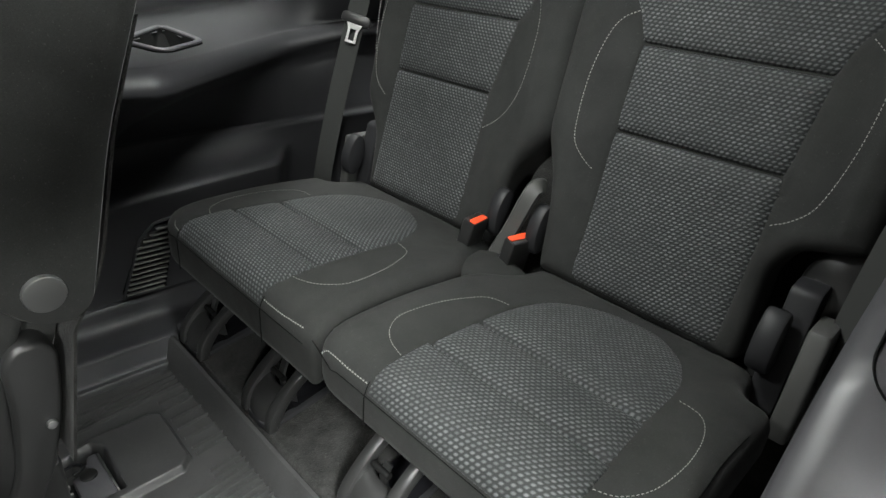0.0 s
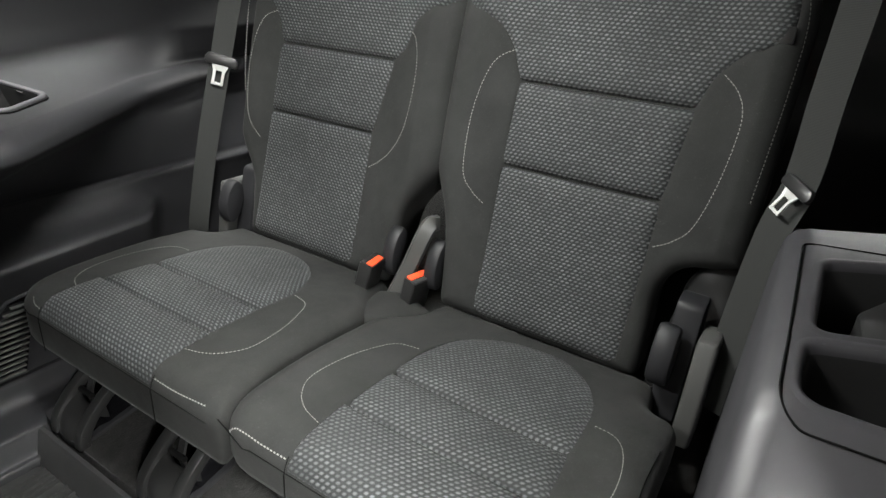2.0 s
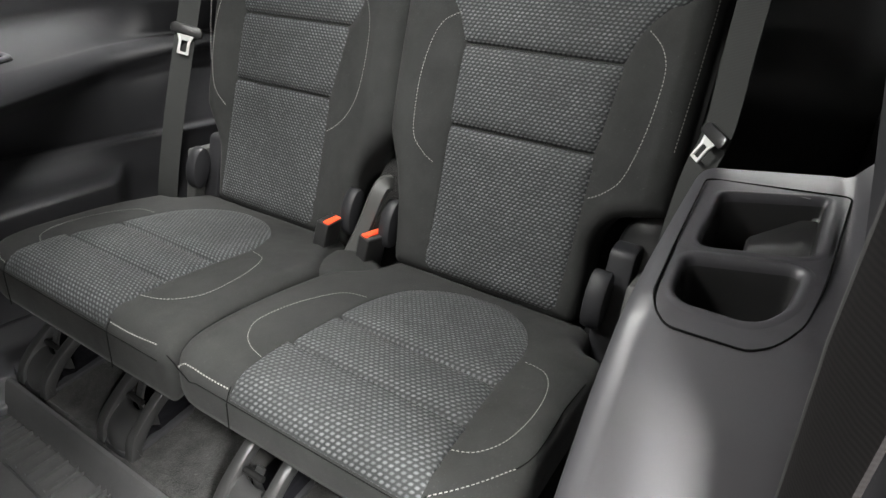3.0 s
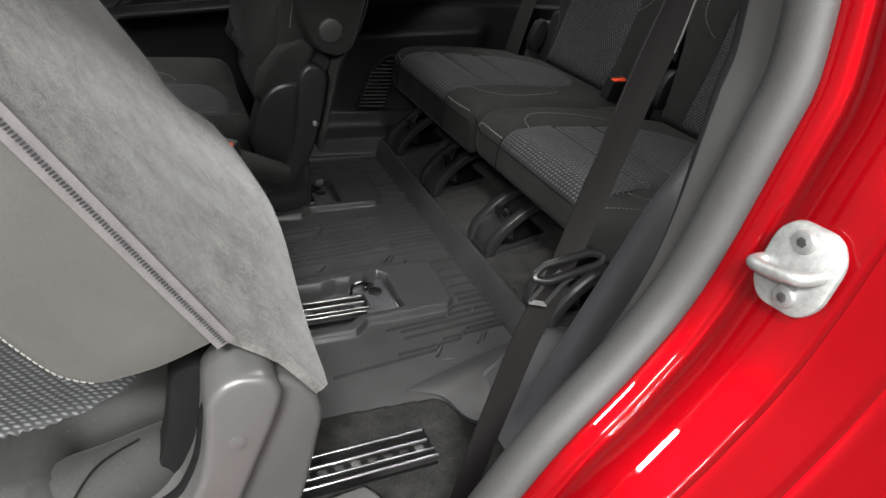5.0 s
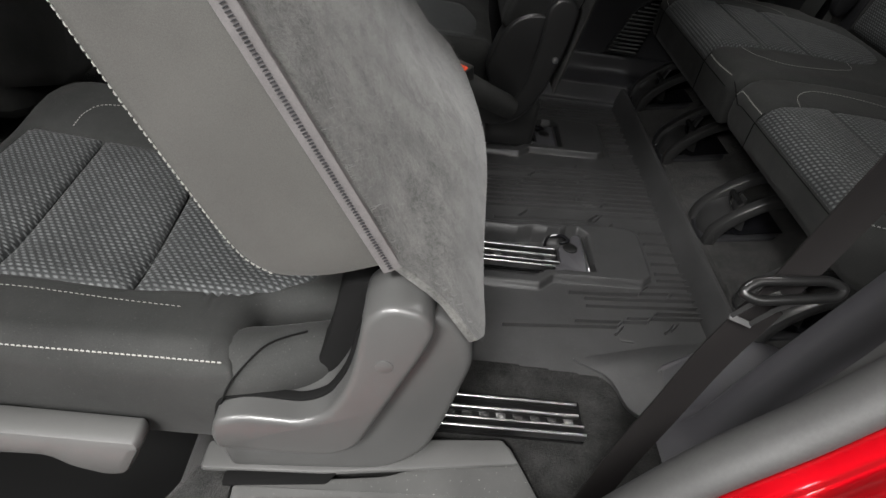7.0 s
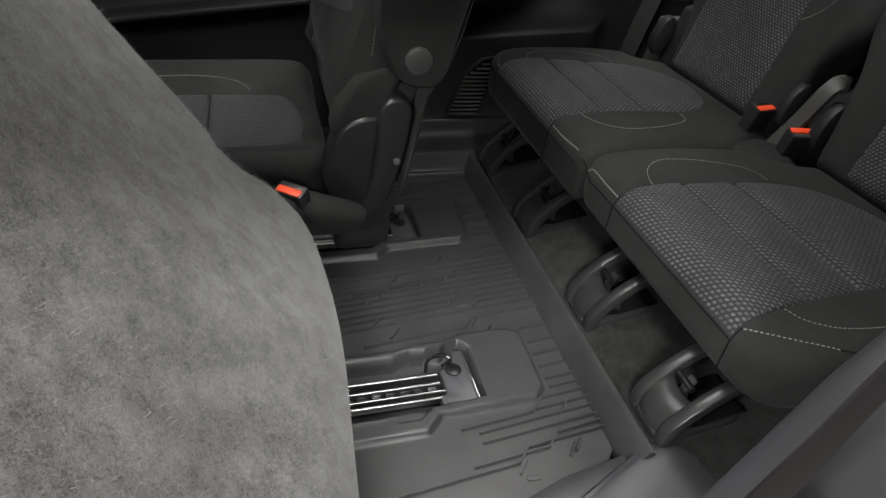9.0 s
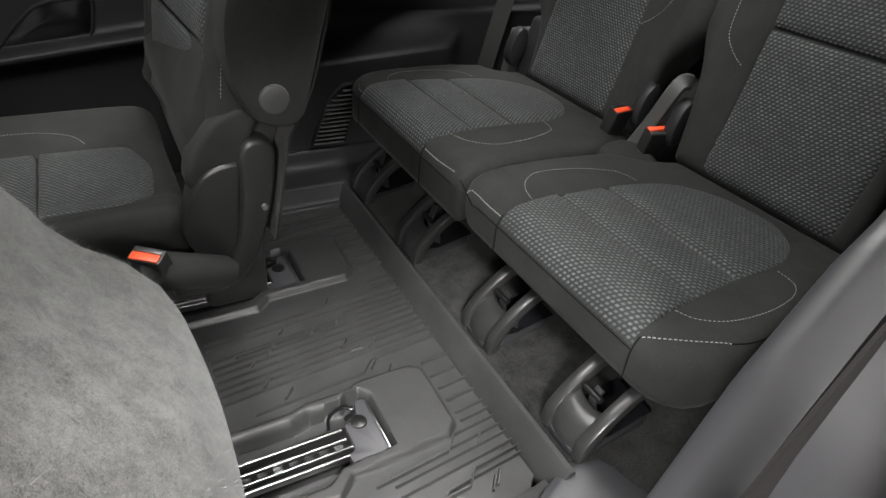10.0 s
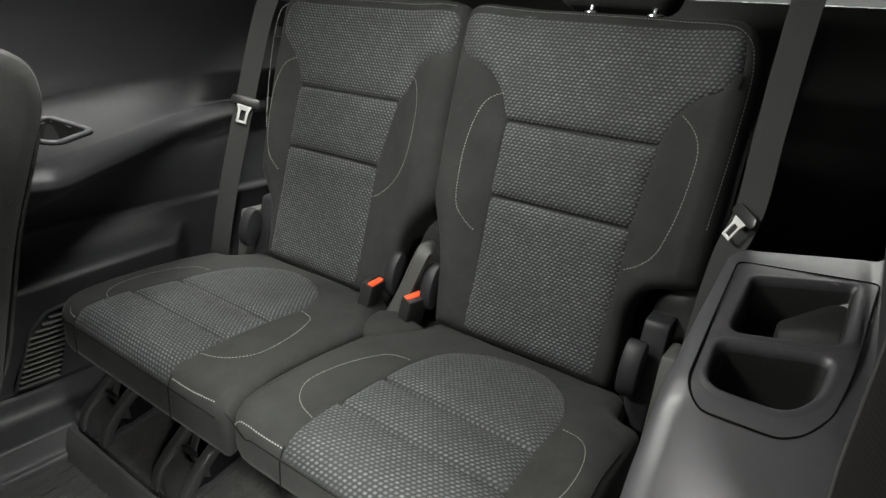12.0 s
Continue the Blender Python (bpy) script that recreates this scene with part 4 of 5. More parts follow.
def signed(outline, pts):
    """Distances of many points from an outline, above nought inside."""
    p = np.array(outline)
    q = np.roll(p, -1, 0)
    far, odd = np.full(len(pts), 9.0), np.zeros(len(pts), bool)
    for a, b in zip(p, q):
        d, w = b - a, pts - a
        t = np.clip((w @ d) / (d @ d), 0, 1)
        far = np.minimum(far, np.linalg.norm(w - t[:, None] * d, axis=1))
        cross = (a[1] > pts[:, 1]) != (b[1] > pts[:, 1])
        odd ^= cross & (pts[:, 0] < (b[0] - a[0]) * (pts[:, 1] - a[1]) / (b[1] - a[1] + 1e-12) + a[0])
    return np.where(odd, far, -far)


def ease(d, a, b):
    t = np.clip((d - a) / (b - a), 0, 1)
    return t * t * (3 - 2 * t)


floor_mat = thing("floor_mat", "black moulded rubber floor mat with ribs and raised pads", "floor mat")
gx, gy = np.r_[np.linspace(-0.9, -0.52, 60), np.arange(-0.516, -0.03, 0.003)], np.arange(-0.06, 1.025, 0.003)
grid = np.array([(x, y) for y in gy for x in gx])
height = 0.0004 * np.sin(grid[:, 0] * 17) * np.sin(grid[:, 1] * 13)
for shift in (0.0, 0.457):
    height = height + 0.013 * ease(signed([(x, y + shift) for x, y in PAD], grid), -0.003, 0.003) - 0.036 * ease(signed([(x, y + shift) for x, y in WELL], grid), -0.003, 0.004)
keep = signed(MAT_OUT, grid) > -0.003
nx = len(gx)
mat_faces = [(j * nx + i, j * nx + i + 1, (j + 1) * nx + i + 1, (j + 1) * nx + i) for j in range(len(gy) - 1) for i in range(nx - 1) if keep[j * nx + i] and keep[j * nx + i + 1] and keep[(j + 1) * nx + i] and keep[(j + 1) * nx + i + 1]]
used = sorted({k for f in mat_faces for k in f})
slot = {k: n for n, k in enumerate(used)}
part("sheet", ([(grid[k][0], grid[k][1], height[k]) for k in used], [tuple(slot[k] for k in f) for f in mat_faces]), RUBBER, floor_mat, sharp=70)
part("rim", sweep([(-0.04, 0.075, 0.0), (-0.04, 0.135, 0.0), (-0.032, 0.99, 0.0), (-0.032, 1.02, 0.0)], [(-0.014, -0.02), (-0.016, 0.0), (-0.013, 0.006), (0.004, 0.043), (0.009, 0.048), (0.016, 0.048), (0.018, 0.043), (0.018, -0.02)][::-1]), RUBBER, floor_mat, "raised rubber rim")


FLAP = rounded([(-0.30, 0.046), (-0.245, 0.016), (-0.230, -0.042), (-0.20, -0.062), (-0.11, -0.06), (0.0, 0.08), (0.0, 0.112), (-0.16, 0.088)], [0.004, 0.02, 0.015, 0.02, 0.02, 0.01, 0.01, 0.01], 4, 0.03)
part("smooth_flap", slab(FLAP, lambda u, v, h: (u, v, h + 0.04 * max(0.0, u + 0.2)), -0.004, 0.0045, 0.002), RUBBER, floor_mat, "smooth rubber corner of the mat")


def ridge(path):
    return sweep(path, [(-0.0026, -0.002), (0.0026, -0.002), (0.0013, 0.0066), (-0.0013, 0.0066)])


RIDGES = {"long": ridge([(-0.40, 0, 0), (0, 0, 0)]), "half": ridge([(-0.21, 0, 0), (0, 0, 0)]), "bent": ridge([(-0.36, -0.022, 0), (-0.165, -0.022, 0), (-0.140, 0, 0), (0, 0, 0)]), "early": ridge([(-0.24, -0.022, 0), (-0.112, -0.022, 0), (-0.088, 0, 0), (0, 0, 0)]),
          "short": ridge([(-0.06, 0, 0), (0, 0, 0)]), "dash": ridge([(-0.020, -0.020, 0), (0.0, 0.0, 0)])}
made_ridge = {}


def rib(kind, x, y, flip=1.0):
    if kind not in made_ridge:
        ob = made_ridge[kind] = part("rib", RIDGES[kind], RUBBER, floor_mat)
    else:
        ob = new("rib", made_ridge[kind].data)
        ob.parent = floor_mat
    ob.location, ob.scale, ob.rotation_euler = (x, y, 0), (1, flip, 1), (0, 0, 0.1)


for y in (0.485, 0.504, 0.520, 0.538, 0.556, 0.572, 0.590, 0.622, 0.640, 0.915, 0.93, 0.96):
    rib("long", -0.050, y)
for y in (0.192, 0.211, 0.228):
    rib("half", -0.048, y)
for y, flip in ((0.462, 1), (0.606, 1), (0.165, 1), (0.945, 1)):
    rib("bent", -0.050, y, flip)
for y in (0.178, 0.247):
    rib("early", -0.046, y)
for y in (0.265, 0.283, 0.312, 0.342, 0.373, 0.409, 0.655, 0.672, 0.722, 0.740, 0.769, 0.80, 0.83, 0.866, 0.89):
    rib("short", -0.048, y)
for x, y in ((-0.18, 0.447), (-0.16, 0.424), (-0.375, 0.527), (-0.334, 0.555), (-0.335, 0.441), (-0.088, 0.229), (-0.099, 0.151), (-0.208, 0.519), (-0.16, 0.499), (-0.25, 0.575), (-0.30, 0.60), (-0.20, 0.645), (-0.36, 0.48), (-0.20, 0.13), (-0.111, 0.145), (-0.28, 0.935)):
    rib("dash", x, y)
for k, (x, y) in enumerate(((-0.2, 0.486), (-0.2, 0.099), (-0.305, 0.384), (-0.188, 0.627))):
    part("pale_scuff", slab(rounded([(x - 0.011, y - 0.003), (x + 0.011, y - 0.005), (x + 0.011, y + 0.003), (x - 0.011, y + 0.005)], 0.002, 2, 1), lambda u, v, h: (u, v, h), 0.0, 0.0025, 0.0008), SEAL, floor_mat, "pale worn rubber nib")


def seat_track(y, x0, x1, z, label):
    """A floor rail: a dark channel between bright lips."""
    t = thing("seat_track", label, "seat track", "floor tracks of the second-row seats")
    part("channel", sweep([(x0, y, z), (x1, y, z)], [(-0.030, -0.012), (0.030, -0.012), (0.030, 0.0), (-0.030, 0.0)]), SEAM_SHADE, t)
    for off, w, h in ((-0.029, 0.0017, 0.007), (-0.013, 0.0012, 0.004), (0.003, 0.0016, 0.006), (0.022, 0.0016, 0.006)):
        part("lip", sweep([(x0, y + off, z), (x1 - 0.006 * (off > 0), y + off, z)], [(-w, -0.004), (w, -0.004)] + [(1.5 * w * math.cos(a), h + 1.5 * w * math.sin(a)) for a in np.linspace(-0.6, 3.74, 9)]), STEEL, t, "bright steel rail lip", sharp=80)
    for k in range(14):
        x = x1 - 0.02 - 0.024 * k
        part("tooth", bar(x - 0.007, x + 0.007, y - 0.009, y + 0.001, z - 0.002, z + 0.0016, 0.0008), JET if k % 4 else RAILSTEEL, t)
    return t


for y, x0, x1, z, lab in ((0.302, -0.75, -0.285, -0.008, "steel seat track set into the floor mat"), (0.759, -0.75, -0.285, -0.008, "steel seat track under the far second-row seat"), (-0.067, -0.72, -0.302, 0.0, "steel seat track lying on the carpet")):
    t = seat_track(y, x0, x1, z, lab)
    if y > 0:
        plate = rounded([(-0.298, y - 0.05), (-0.235, y - 0.05), (-0.232, y + 0.066), (-0.252, y + 0.068), (-0.262, y + 0.03), (-0.285, y + 0.028), (-0.285, y - 0.024), (-0.298, y - 0.03)], 0.008, 4, 1)
        part("end_plate", slab(plate, lambda u, v, h: (u, v, h), -0.018, 0.004, 0.003), CONSOLE, t, "dark grey end plate")
        part("end_lip", bar(-0.238, -0.234, y - 0.045, y + 0.06, 0.0, 0.0075, 0.0012), STEEL, t, "bright steel strip along the edge of the plate")
        part("end_boss", slab([(-0.262 + 0.014 * math.cos(a), y + 0.022 + 0.014 * math.sin(a)) for a in np.linspace(0, 6.283, 18, endpoint=False)], lambda u, v, h: (u, v, h), -0.01, 0.007, 0.002), JET, t, "black round boss")
        part("wire_clip", sweep(smooth_path([(-0.31, y + 0.03, 0.0), (-0.30, y + 0.052, 0.004), (-0.275, y + 0.058, 0.006), (-0.262, y + 0.045, 0.005), (-0.28, y + 0.035, 0.004)], 5), disc_section(0.003, 8)), GLOSS, t, "black wire clip")


# ---- second-row seats ----
def upholstered(outline, place, rim_r, depth, mat, parent, name):
    rim = [(0.012, -depth), (0.002, -depth + 0.012)] + [(rim_r * (1 - math.cos(a)), -rim_r * (1 - math.sin(a))) for a in np.linspace(0, math.pi / 2, 7)]
    return part(name, pad(outline, place, rim, 40), mat, parent, sharp=80)


ARM = rounded([(-0.610, 0.270), (-0.607, 0.316), (-0.584, 0.338), (-0.552, 0.330), (-0.541, 0.310), (-0.549, 0.280), (-0.587, 0.175), (-0.604, 0.125), (-0.632, 0.106), (-0.750, 0.104), (-0.757, 0.122), (-0.752, 0.150), (-0.722, 0.164), (-0.662, 0.162), (-0.637, 0.178), (-0.618, 0.22)],
              [0.03, 0.03, 0.03, 0.025, 0.03, 0.05, 0.05, 0.03, 0.03, 0.006, 0.01, 0.012, 0.03, 0.03, 0.03, 0.05], 5, 0.02)
ARM_COVER = rounded([(-0.57, 0.305), (-0.541, 0.304), (-0.522, 0.294), (-0.503, 0.268), (-0.497, 0.240), (-0.513, 0.146), (-0.526, 0.092), (-0.549, 0.060), (-0.582, 0.040), (-0.751, 0.023), (-0.760, 0.06), (-0.756, 0.12), (-0.66, 0.13), (-0.60, 0.22)],
                    [0.02, 0.02, 0.03, 0.03, 0.05, 0.05, 0.04, 0.03, 0.04, 0.01, 0.01, 0.01, 0.05, 0.05], 5, 0.02)
INNER = rounded([(-0.72, 0.10), (-0.668, 0.155), (-0.645, 0.22), (-0.632, 0.31), (-0.58, 0.31), (-0.60, 0.10)], 0.02, 4, 0.03)
near_seat = thing("second_row_seat", "charcoal cloth captain's seat with its grey-carpeted backrest tipped forward", "car seat", "second row of seats")


def near_cushion(u, v, h):
    side = max(0.0, 1 - abs(v + 0.17) / 0.14) + max(0.0, 1 - abs(v - 0.37) / 0.14)
    return (u, v, 0.180 + 0.022 * side + 0.01 * math.sin((u + 1.2) * 3) + 0.03 * max(0, -u - 0.95) + h)


NEAR_C = rounded([(-1.19, -0.195), (-0.735, -0.195), (-0.732, -0.09), (-0.63, -0.065), (-0.60, 0.0), (-0.60, 0.37), (-0.70, 0.39), (-1.19, 0.39)], [0.06, 0.008, 0.02, 0.03, 0.03, 0.03, 0.05, 0.09])
NEAR_FIELD = rounded([(-1.17, -0.082), (-0.877, -0.096), (-0.72, -0.082), (-0.67, -0.03), (-0.65, 0.1), (-0.70, 0.19), (-0.882, 0.205), (-1.16, 0.24)], 0.02)


def sink(field, u, v, h, depth=0.012):
    """The body sinks under its inserts."""
    if h < -0.001 or not in_outline([tuple(p) for p in field], u, v):
        return h
    return h - depth * min(1.0, max(0.0, (inside(field, u, v) - 0.002) / 0.01))


cush = upholstered(NEAR_C, lambda u, v, h: near_cushion(u, v, sink(NEAR_FIELD, u, v, h)), 0.03, 0.138, CLOTH, near_seat, "cushion")


def over_near(u, v, h):
    p = near_cushion(u, v, h)
    return (p[0], p[1], p[2] - soften(inside(NEAR_C, u, v), 0.03))


welt2 = [(0, -0.008), (0.0014, -0.003), (0.005, 0.0), (0.013, 0.003), (0.028, 0.005)]
for pts, radii in (([(-1.17, -0.08), (-1.037, -0.085), (-1.047, 0.228), (-1.16, 0.24)], 0.004), ([(-1.033, -0.085), (-0.877, -0.095), (-0.886, 0.203), (-1.043, 0.228)], 0.004),
                   ([(-0.873, -0.095), (-0.72, -0.08), (-0.67, -0.03), (-0.65, 0.1), (-0.70, 0.19), (-0.882, 0.203)], [0.004, 0.03, 0.05, 0.08, 0.03, 0.004])):
    part("cushion_insert", pad(rounded(pts, radii, 5, 0.014), lambda u, v, h: over_near(u, v, h), welt2, 9), WOVEN, cush, "woven charcoal cloth with pale dashes", sharp=80)
for row in (stitches([(-1.13, -0.125), (-1.0, -0.108), (-0.88, -0.115), (-0.81, -0.118)], over_near, size=(0.0042, 0.0008)), stitches([(-1.10, 0.25), (-1.095, 0.29), (-1.06, 0.312), (-0.9, 0.31), (-0.75, 0.30)], over_near),
                        stitches([(-1.15, -0.187), (-1.0, -0.187), (-0.85, -0.187), (-0.744, -0.187)], over_near, 0.0012, gap=0.0056, size=(0.0045, 0.0008))):
    part("stitching", row, THREAD, cush, "pale grey decorative thread")

tail_p = smooth_path([(-0.765, -0.160, 0.160), (-0.735, -0.158, 0.166), (-0.70, -0.152, 0.170), (-0.665, -0.138, 0.170), (-0.635, -0.115, 0.165), (-0.62, -0.08, 0.155)], 6)
tail_r = np.interp(np.linspace(0, 1, len(tail_p)), [0, 0.25, 0.6, 1], [0.034, 0.040, 0.036, 0.026])
tail_v, tail_f, tail_uv = sweep(tail_p, disc_section(1.0, 18), up=(0, 0, 1))
tail_v = [tuple(tail_p[i // 18] + (np.array(v) - tail_p[i // 18]) * tail_r[i // 18]) for i, v in enumerate(tail_v)]
part("bolster_tail", (tail_v, tail_f, tail_uv), CLOTH, cush, sharp=80)
part("seam", sweep(smooth_path([(-0.762, -0.193, 0.105), (-0.752, -0.198, 0.14), (-0.742, -0.198, 0.172), (-0.728, -0.190, 0.196), (-0.705, -0.165, 0.211), (-0.67, -0.14, 0.208)], 6), disc_section(0.0012, 6)), SEAM_SHADE, cush, "dark sewn seam")
# near-black plate that paints the dark of the cavity behind the cushion
part("cavity_shade", slab(rounded([(-0.735, 0.03), (-0.62, 0.03), (-0.61, 0.15), (-0.735, 0.16)], 0.01, 3, 0.05), lambda u, v, h: (u, h, v), -0.112, -0.094, 0.003), SEAM_SHADE, near_seat, "black plate for the shaded cavity under the cushion")
LEAN = np.array((-0.508, 0, 0.861))
OUT = np.array((0.861, 0, 0.508))
ZIP = np.array((-0.585, 0, 0.359))
SIDE = rounded([(0.0, 0.0), (0.62, 0.0), (0.62, -0.085), (0.27, -0.111), (0.17, -0.117), (0.07, -0.120), (0.03, -0.108), (0.008, -0.06)], [0.01, 0.03, 0.03, 0.05, 0.05, 0.04, 0.04, 0.03])
part("backrest", slab(SIDE, lambda u, v, h: tuple(ZIP + u * LEAN + v * OUT + np.array((0, h, 0))), -0.198, 0.40, 0.012), KNIT, near_seat)


def felt(u, v):
    """The carpet over the backrest: u across, v up the back."""
    corner = max(0.0, 1 - min(u + 0.2, 0.42 - u) / 0.05) ** 2
    p = ZIP + (v + 0.03 * corner * max(0.0, -v / 0.138)) * LEAN
    base = float(np.interp(v, [-0.2, -0.135, -0.06, 0.0, 0.05, 0.1, 0.226, 0.6], [0.04, 0.036, 0.032, 0.014, 0.008, 0.008, 0.002, 0.0]))
    bulge = 0.022 * math.sin(math.pi * min(1, max(0, (u + 0.2) / 0.62))) * (1 if v > 0 else max(0.2, 1 + v / 0.2))
    dip = 0.006 * math.sin(11 * u + 5 * v) * (1 if v < 0.05 else 0.3)
    p = p + OUT * (base + bulge + dip)
    return (p[0], u, p[2])


part("back_carpet", thick_sheet(felt, np.linspace(-0.2, 0.42, 24), np.linspace(-0.138, 0.62, 34), tuple(-0.008 * OUT)), FELT, near_seat, "grey felt carpet on the back")
fuzz_v, fuzz_f = [], []
rng = np.random.default_rng(5)
for k in range(18000):
    u, v = rng.uniform(-0.19, 0.42), (rng.uniform(-0.137, 0.6) if k % 4 else rng.uniform(-0.137, 0.3))
    if k % 6 == 0:
        u = 0.42 if k % 12 else -0.19
    a = np.array(felt(u, v))
    lean = rng.normal(0, 1, 3) * 0.0032 + OUT * abs(rng.normal(0, 0.0016)) + np.array((0, 0.003 if u >= 0.42 else 0, 0))
    side = np.cross(lean, OUT)
    side *= 0.00016 / (np.linalg.norm(side) + 1e-9)
    n = len(fuzz_v)
    fuzz_v += [tuple(a - side - 0.0005 * OUT), tuple(a + side - 0.0005 * OUT), tuple(a + lean)]
    fuzz_f.append((n, n + 1, n + 2))
tagged(part("fuzz", (fuzz_v, fuzz_f), FIBRE, near_seat, "loose grey felt fibres"), kind="stuff")
zipper = part("zip", sweep([tuple(ZIP + v * LEAN + 0.0 * OUT + np.array((0, -0.199, 0))) for v in np.linspace(0.0, 0.6, 12)], strip_section(0.017, 0.004), up=(0, -1, 0)), ZIPTAPE, near_seat, "grey zip tape")
part("zip_teeth", stitches([(0.003, 0.0), (0.3, 0.0), (0.6, 0.0)], lambda u, v, h: tuple(ZIP + u * LEAN + v * OUT + np.array((0, -0.2015 - h, 0))), 0.0008, 0.0030, (0.0015, 0.0045)), TRIM, zipper)
part("stitching", stitches([(0.035, -0.098), (0.07, -0.112), (0.17, -0.110), (0.27, -0.104), (0.6, -0.078)], lambda u, v, h: tuple(ZIP + u * LEAN + v * OUT + np.array((0, -0.1985 - h, 0))), gap=0.0056, size=(0.0044, 0.0009)), THREAD, near_seat, "pale grey decorative thread")
sidewise = lambda u, v, h: (u, h, v)
part("recliner_arm", moulded(ARM, sidewise, -0.16, -0.224, 0.0075), ARMGREY, near_seat, "grey plastic recliner arm")
part("arm_cover", moulded(ARM_COVER, sidewise, -0.14, -0.195, 0.009), ARMGREY, near_seat, "grey plastic arm cover")
part("arm_joint", slab([(p[0], min(p[1], 0.285)) for p in inset([q for q in ARM if q[1] < 0.285], -0.0035)], sidewise, -0.197, -0.186, 0.001), SEAM_SHADE, near_seat, "dark joint round the arm")
part("inner_bracket", slab(INNER, sidewise, -0.165, -0.125, 0.004), SEAM_SHADE, near_seat, "black plastic inner bracket")
part("cap", slab([(-0.584 + 0.0085 * math.cos(a), 0.262 + 0.0085 * math.sin(a)) for a in np.linspace(0, 6.283, 20, endpoint=False)], sidewise, -0.2252, -0.22, 0.0006), ARMGREY, near_seat)
HANDLE = rounded([(-1.024, 0.088), (-1.006, 0.122), (-0.829, 0.120), (-0.825, 0.108), (-0.847, 0.058), (-0.87, 0.053), (-0.906, 0.065), (-0.924, 0.082), (-1.015, 0.078)], [0.015, 0.012, 0.01, 0.02, 0.015, 0.02, 0.02, 0.02, 0.012], 4, 0.02)
part("lift_handle", slab(HANDLE, sidewise, -0.238, -0.20, 0.010), HANDLEGREY, near_seat, "grey plastic seat handle")
part("foot", join(bar(-0.76, -0.56, -0.165, -0.10, -0.01, 0.03, 0.006), bar(-1.1, -0.8, 0.02, 0.3, -0.13, 0.09, 0.02)), PLASTIC, near_seat, "black plastic base")

far_seat = thing("second_row_seat", "charcoal cloth captain's seat standing upright on its track", "car seat", "second row of seats")
FAR_C = rounded([(-1.0, 0.68), (-0.44, 0.68), (-0.42, 0.75), (-0.42, 1.18), (-0.50, 1.22), (-1.0, 1.22)], [0.06, 0.04, 0.03, 0.04, 0.05, 0.06])


def far_cushion(u, v, h):
    side = max(0.0, 1 - abs(v - 0.70) / 0.1) + max(0.0, 1 - abs(v - 1.17) / 0.12)
    return (u, v, 0.215 + 0.03 * side + h)


FAR_FIELD = rounded([(-0.94, 0.745), (-0.52, 0.745), (-0.47, 0.79), (-0.455, 0.92), (-0.49, 1.03), (-0.94, 1.04)], 0.02)
fc = upholstered(FAR_C, lambda u, v, h: far_cushion(u, v, sink(FAR_FIELD, u, v, h, 0.014)), 0.035, 0.13, CLOTH, far_seat, "cushion")
for pts, radii in (([(-0.94, 0.745), (-0.657, 0.745), (-0.657, 1.04), (-0.94, 1.04)], 0.005), ([(-0.653, 0.745), (-0.52, 0.745), (-0.47, 0.79), (-0.455, 0.92), (-0.49, 1.03), (-0.653, 1.04)], [0.005, 0.03, 0.05, 0.05, 0.03, 0.005])):
    part("cushion_insert", pad(rounded(pts, radii, 5, 0.015), lambda u, v, h: far_cushion(u, v, h), welt2, 9), WOVEN, fc, "woven charcoal cloth with pale dashes", sharp=80)
part("stitching", stitches([(-0.9, 1.10), (-0.7, 1.11), (-0.6, 1.09), (-0.565, 1.05)], lambda u, v, h: far_cushion(u, v, h + 0.001)), THREAD, fc, "pale grey decorative thread")
FSIDE = rounded([(-0.355, 0.562), (-0.357, 0.495), (-0.335, 0.43), (-0.305, 0.396), (-0.262, 0.386), (-0.233, 0.405), (-0.220, 0.46), (-0.184, 0.61), (-0.128, 0.765), (-0.135, 0.81), (-0.175, 0.833), (-0.24, 0.825), (-0.31, 0.70)],
                [0.03, 0.03, 0.03, 0.03, 0.03, 0.03, 0.05, 0.05, 0.02, 0.03, 0.03, 0.04, 0.05], 5, 0.03)
part("backrest", slab(FSIDE, sidewise, 0.615, 1.20, 0.02), CLOTH, far_seat)
LOWER = rounded([(-0.40, 0.20), (-0.33, 0.16), (-0.25, 0.40), (-0.35, 0.55), (-0.42, 0.38)], 0.03, 4, 0.03)
part("back_base", slab(LOWER, sidewise, 0.68, 1.18, 0.02), CLOTH, far_seat)
def far_front(u, v, h):
    """The front of the upright backrest: u across, v the height; the bolsters stand proud."""
    side = max(0.0, 1 - abs(u - 0.68) / 0.05) + max(0.0, 1 - abs(u - 1.145) / 0.06)
    return (float(np.interp(v, [0.2, 0.27, 0.34, 0.42, 0.52, 0.7, 0.85], [-0.455, -0.425, -0.392, -0.378, -0.366, -0.322, -0.27])) - 0.003 * side - 0.06 * (u - 0.7) - h, u, v)


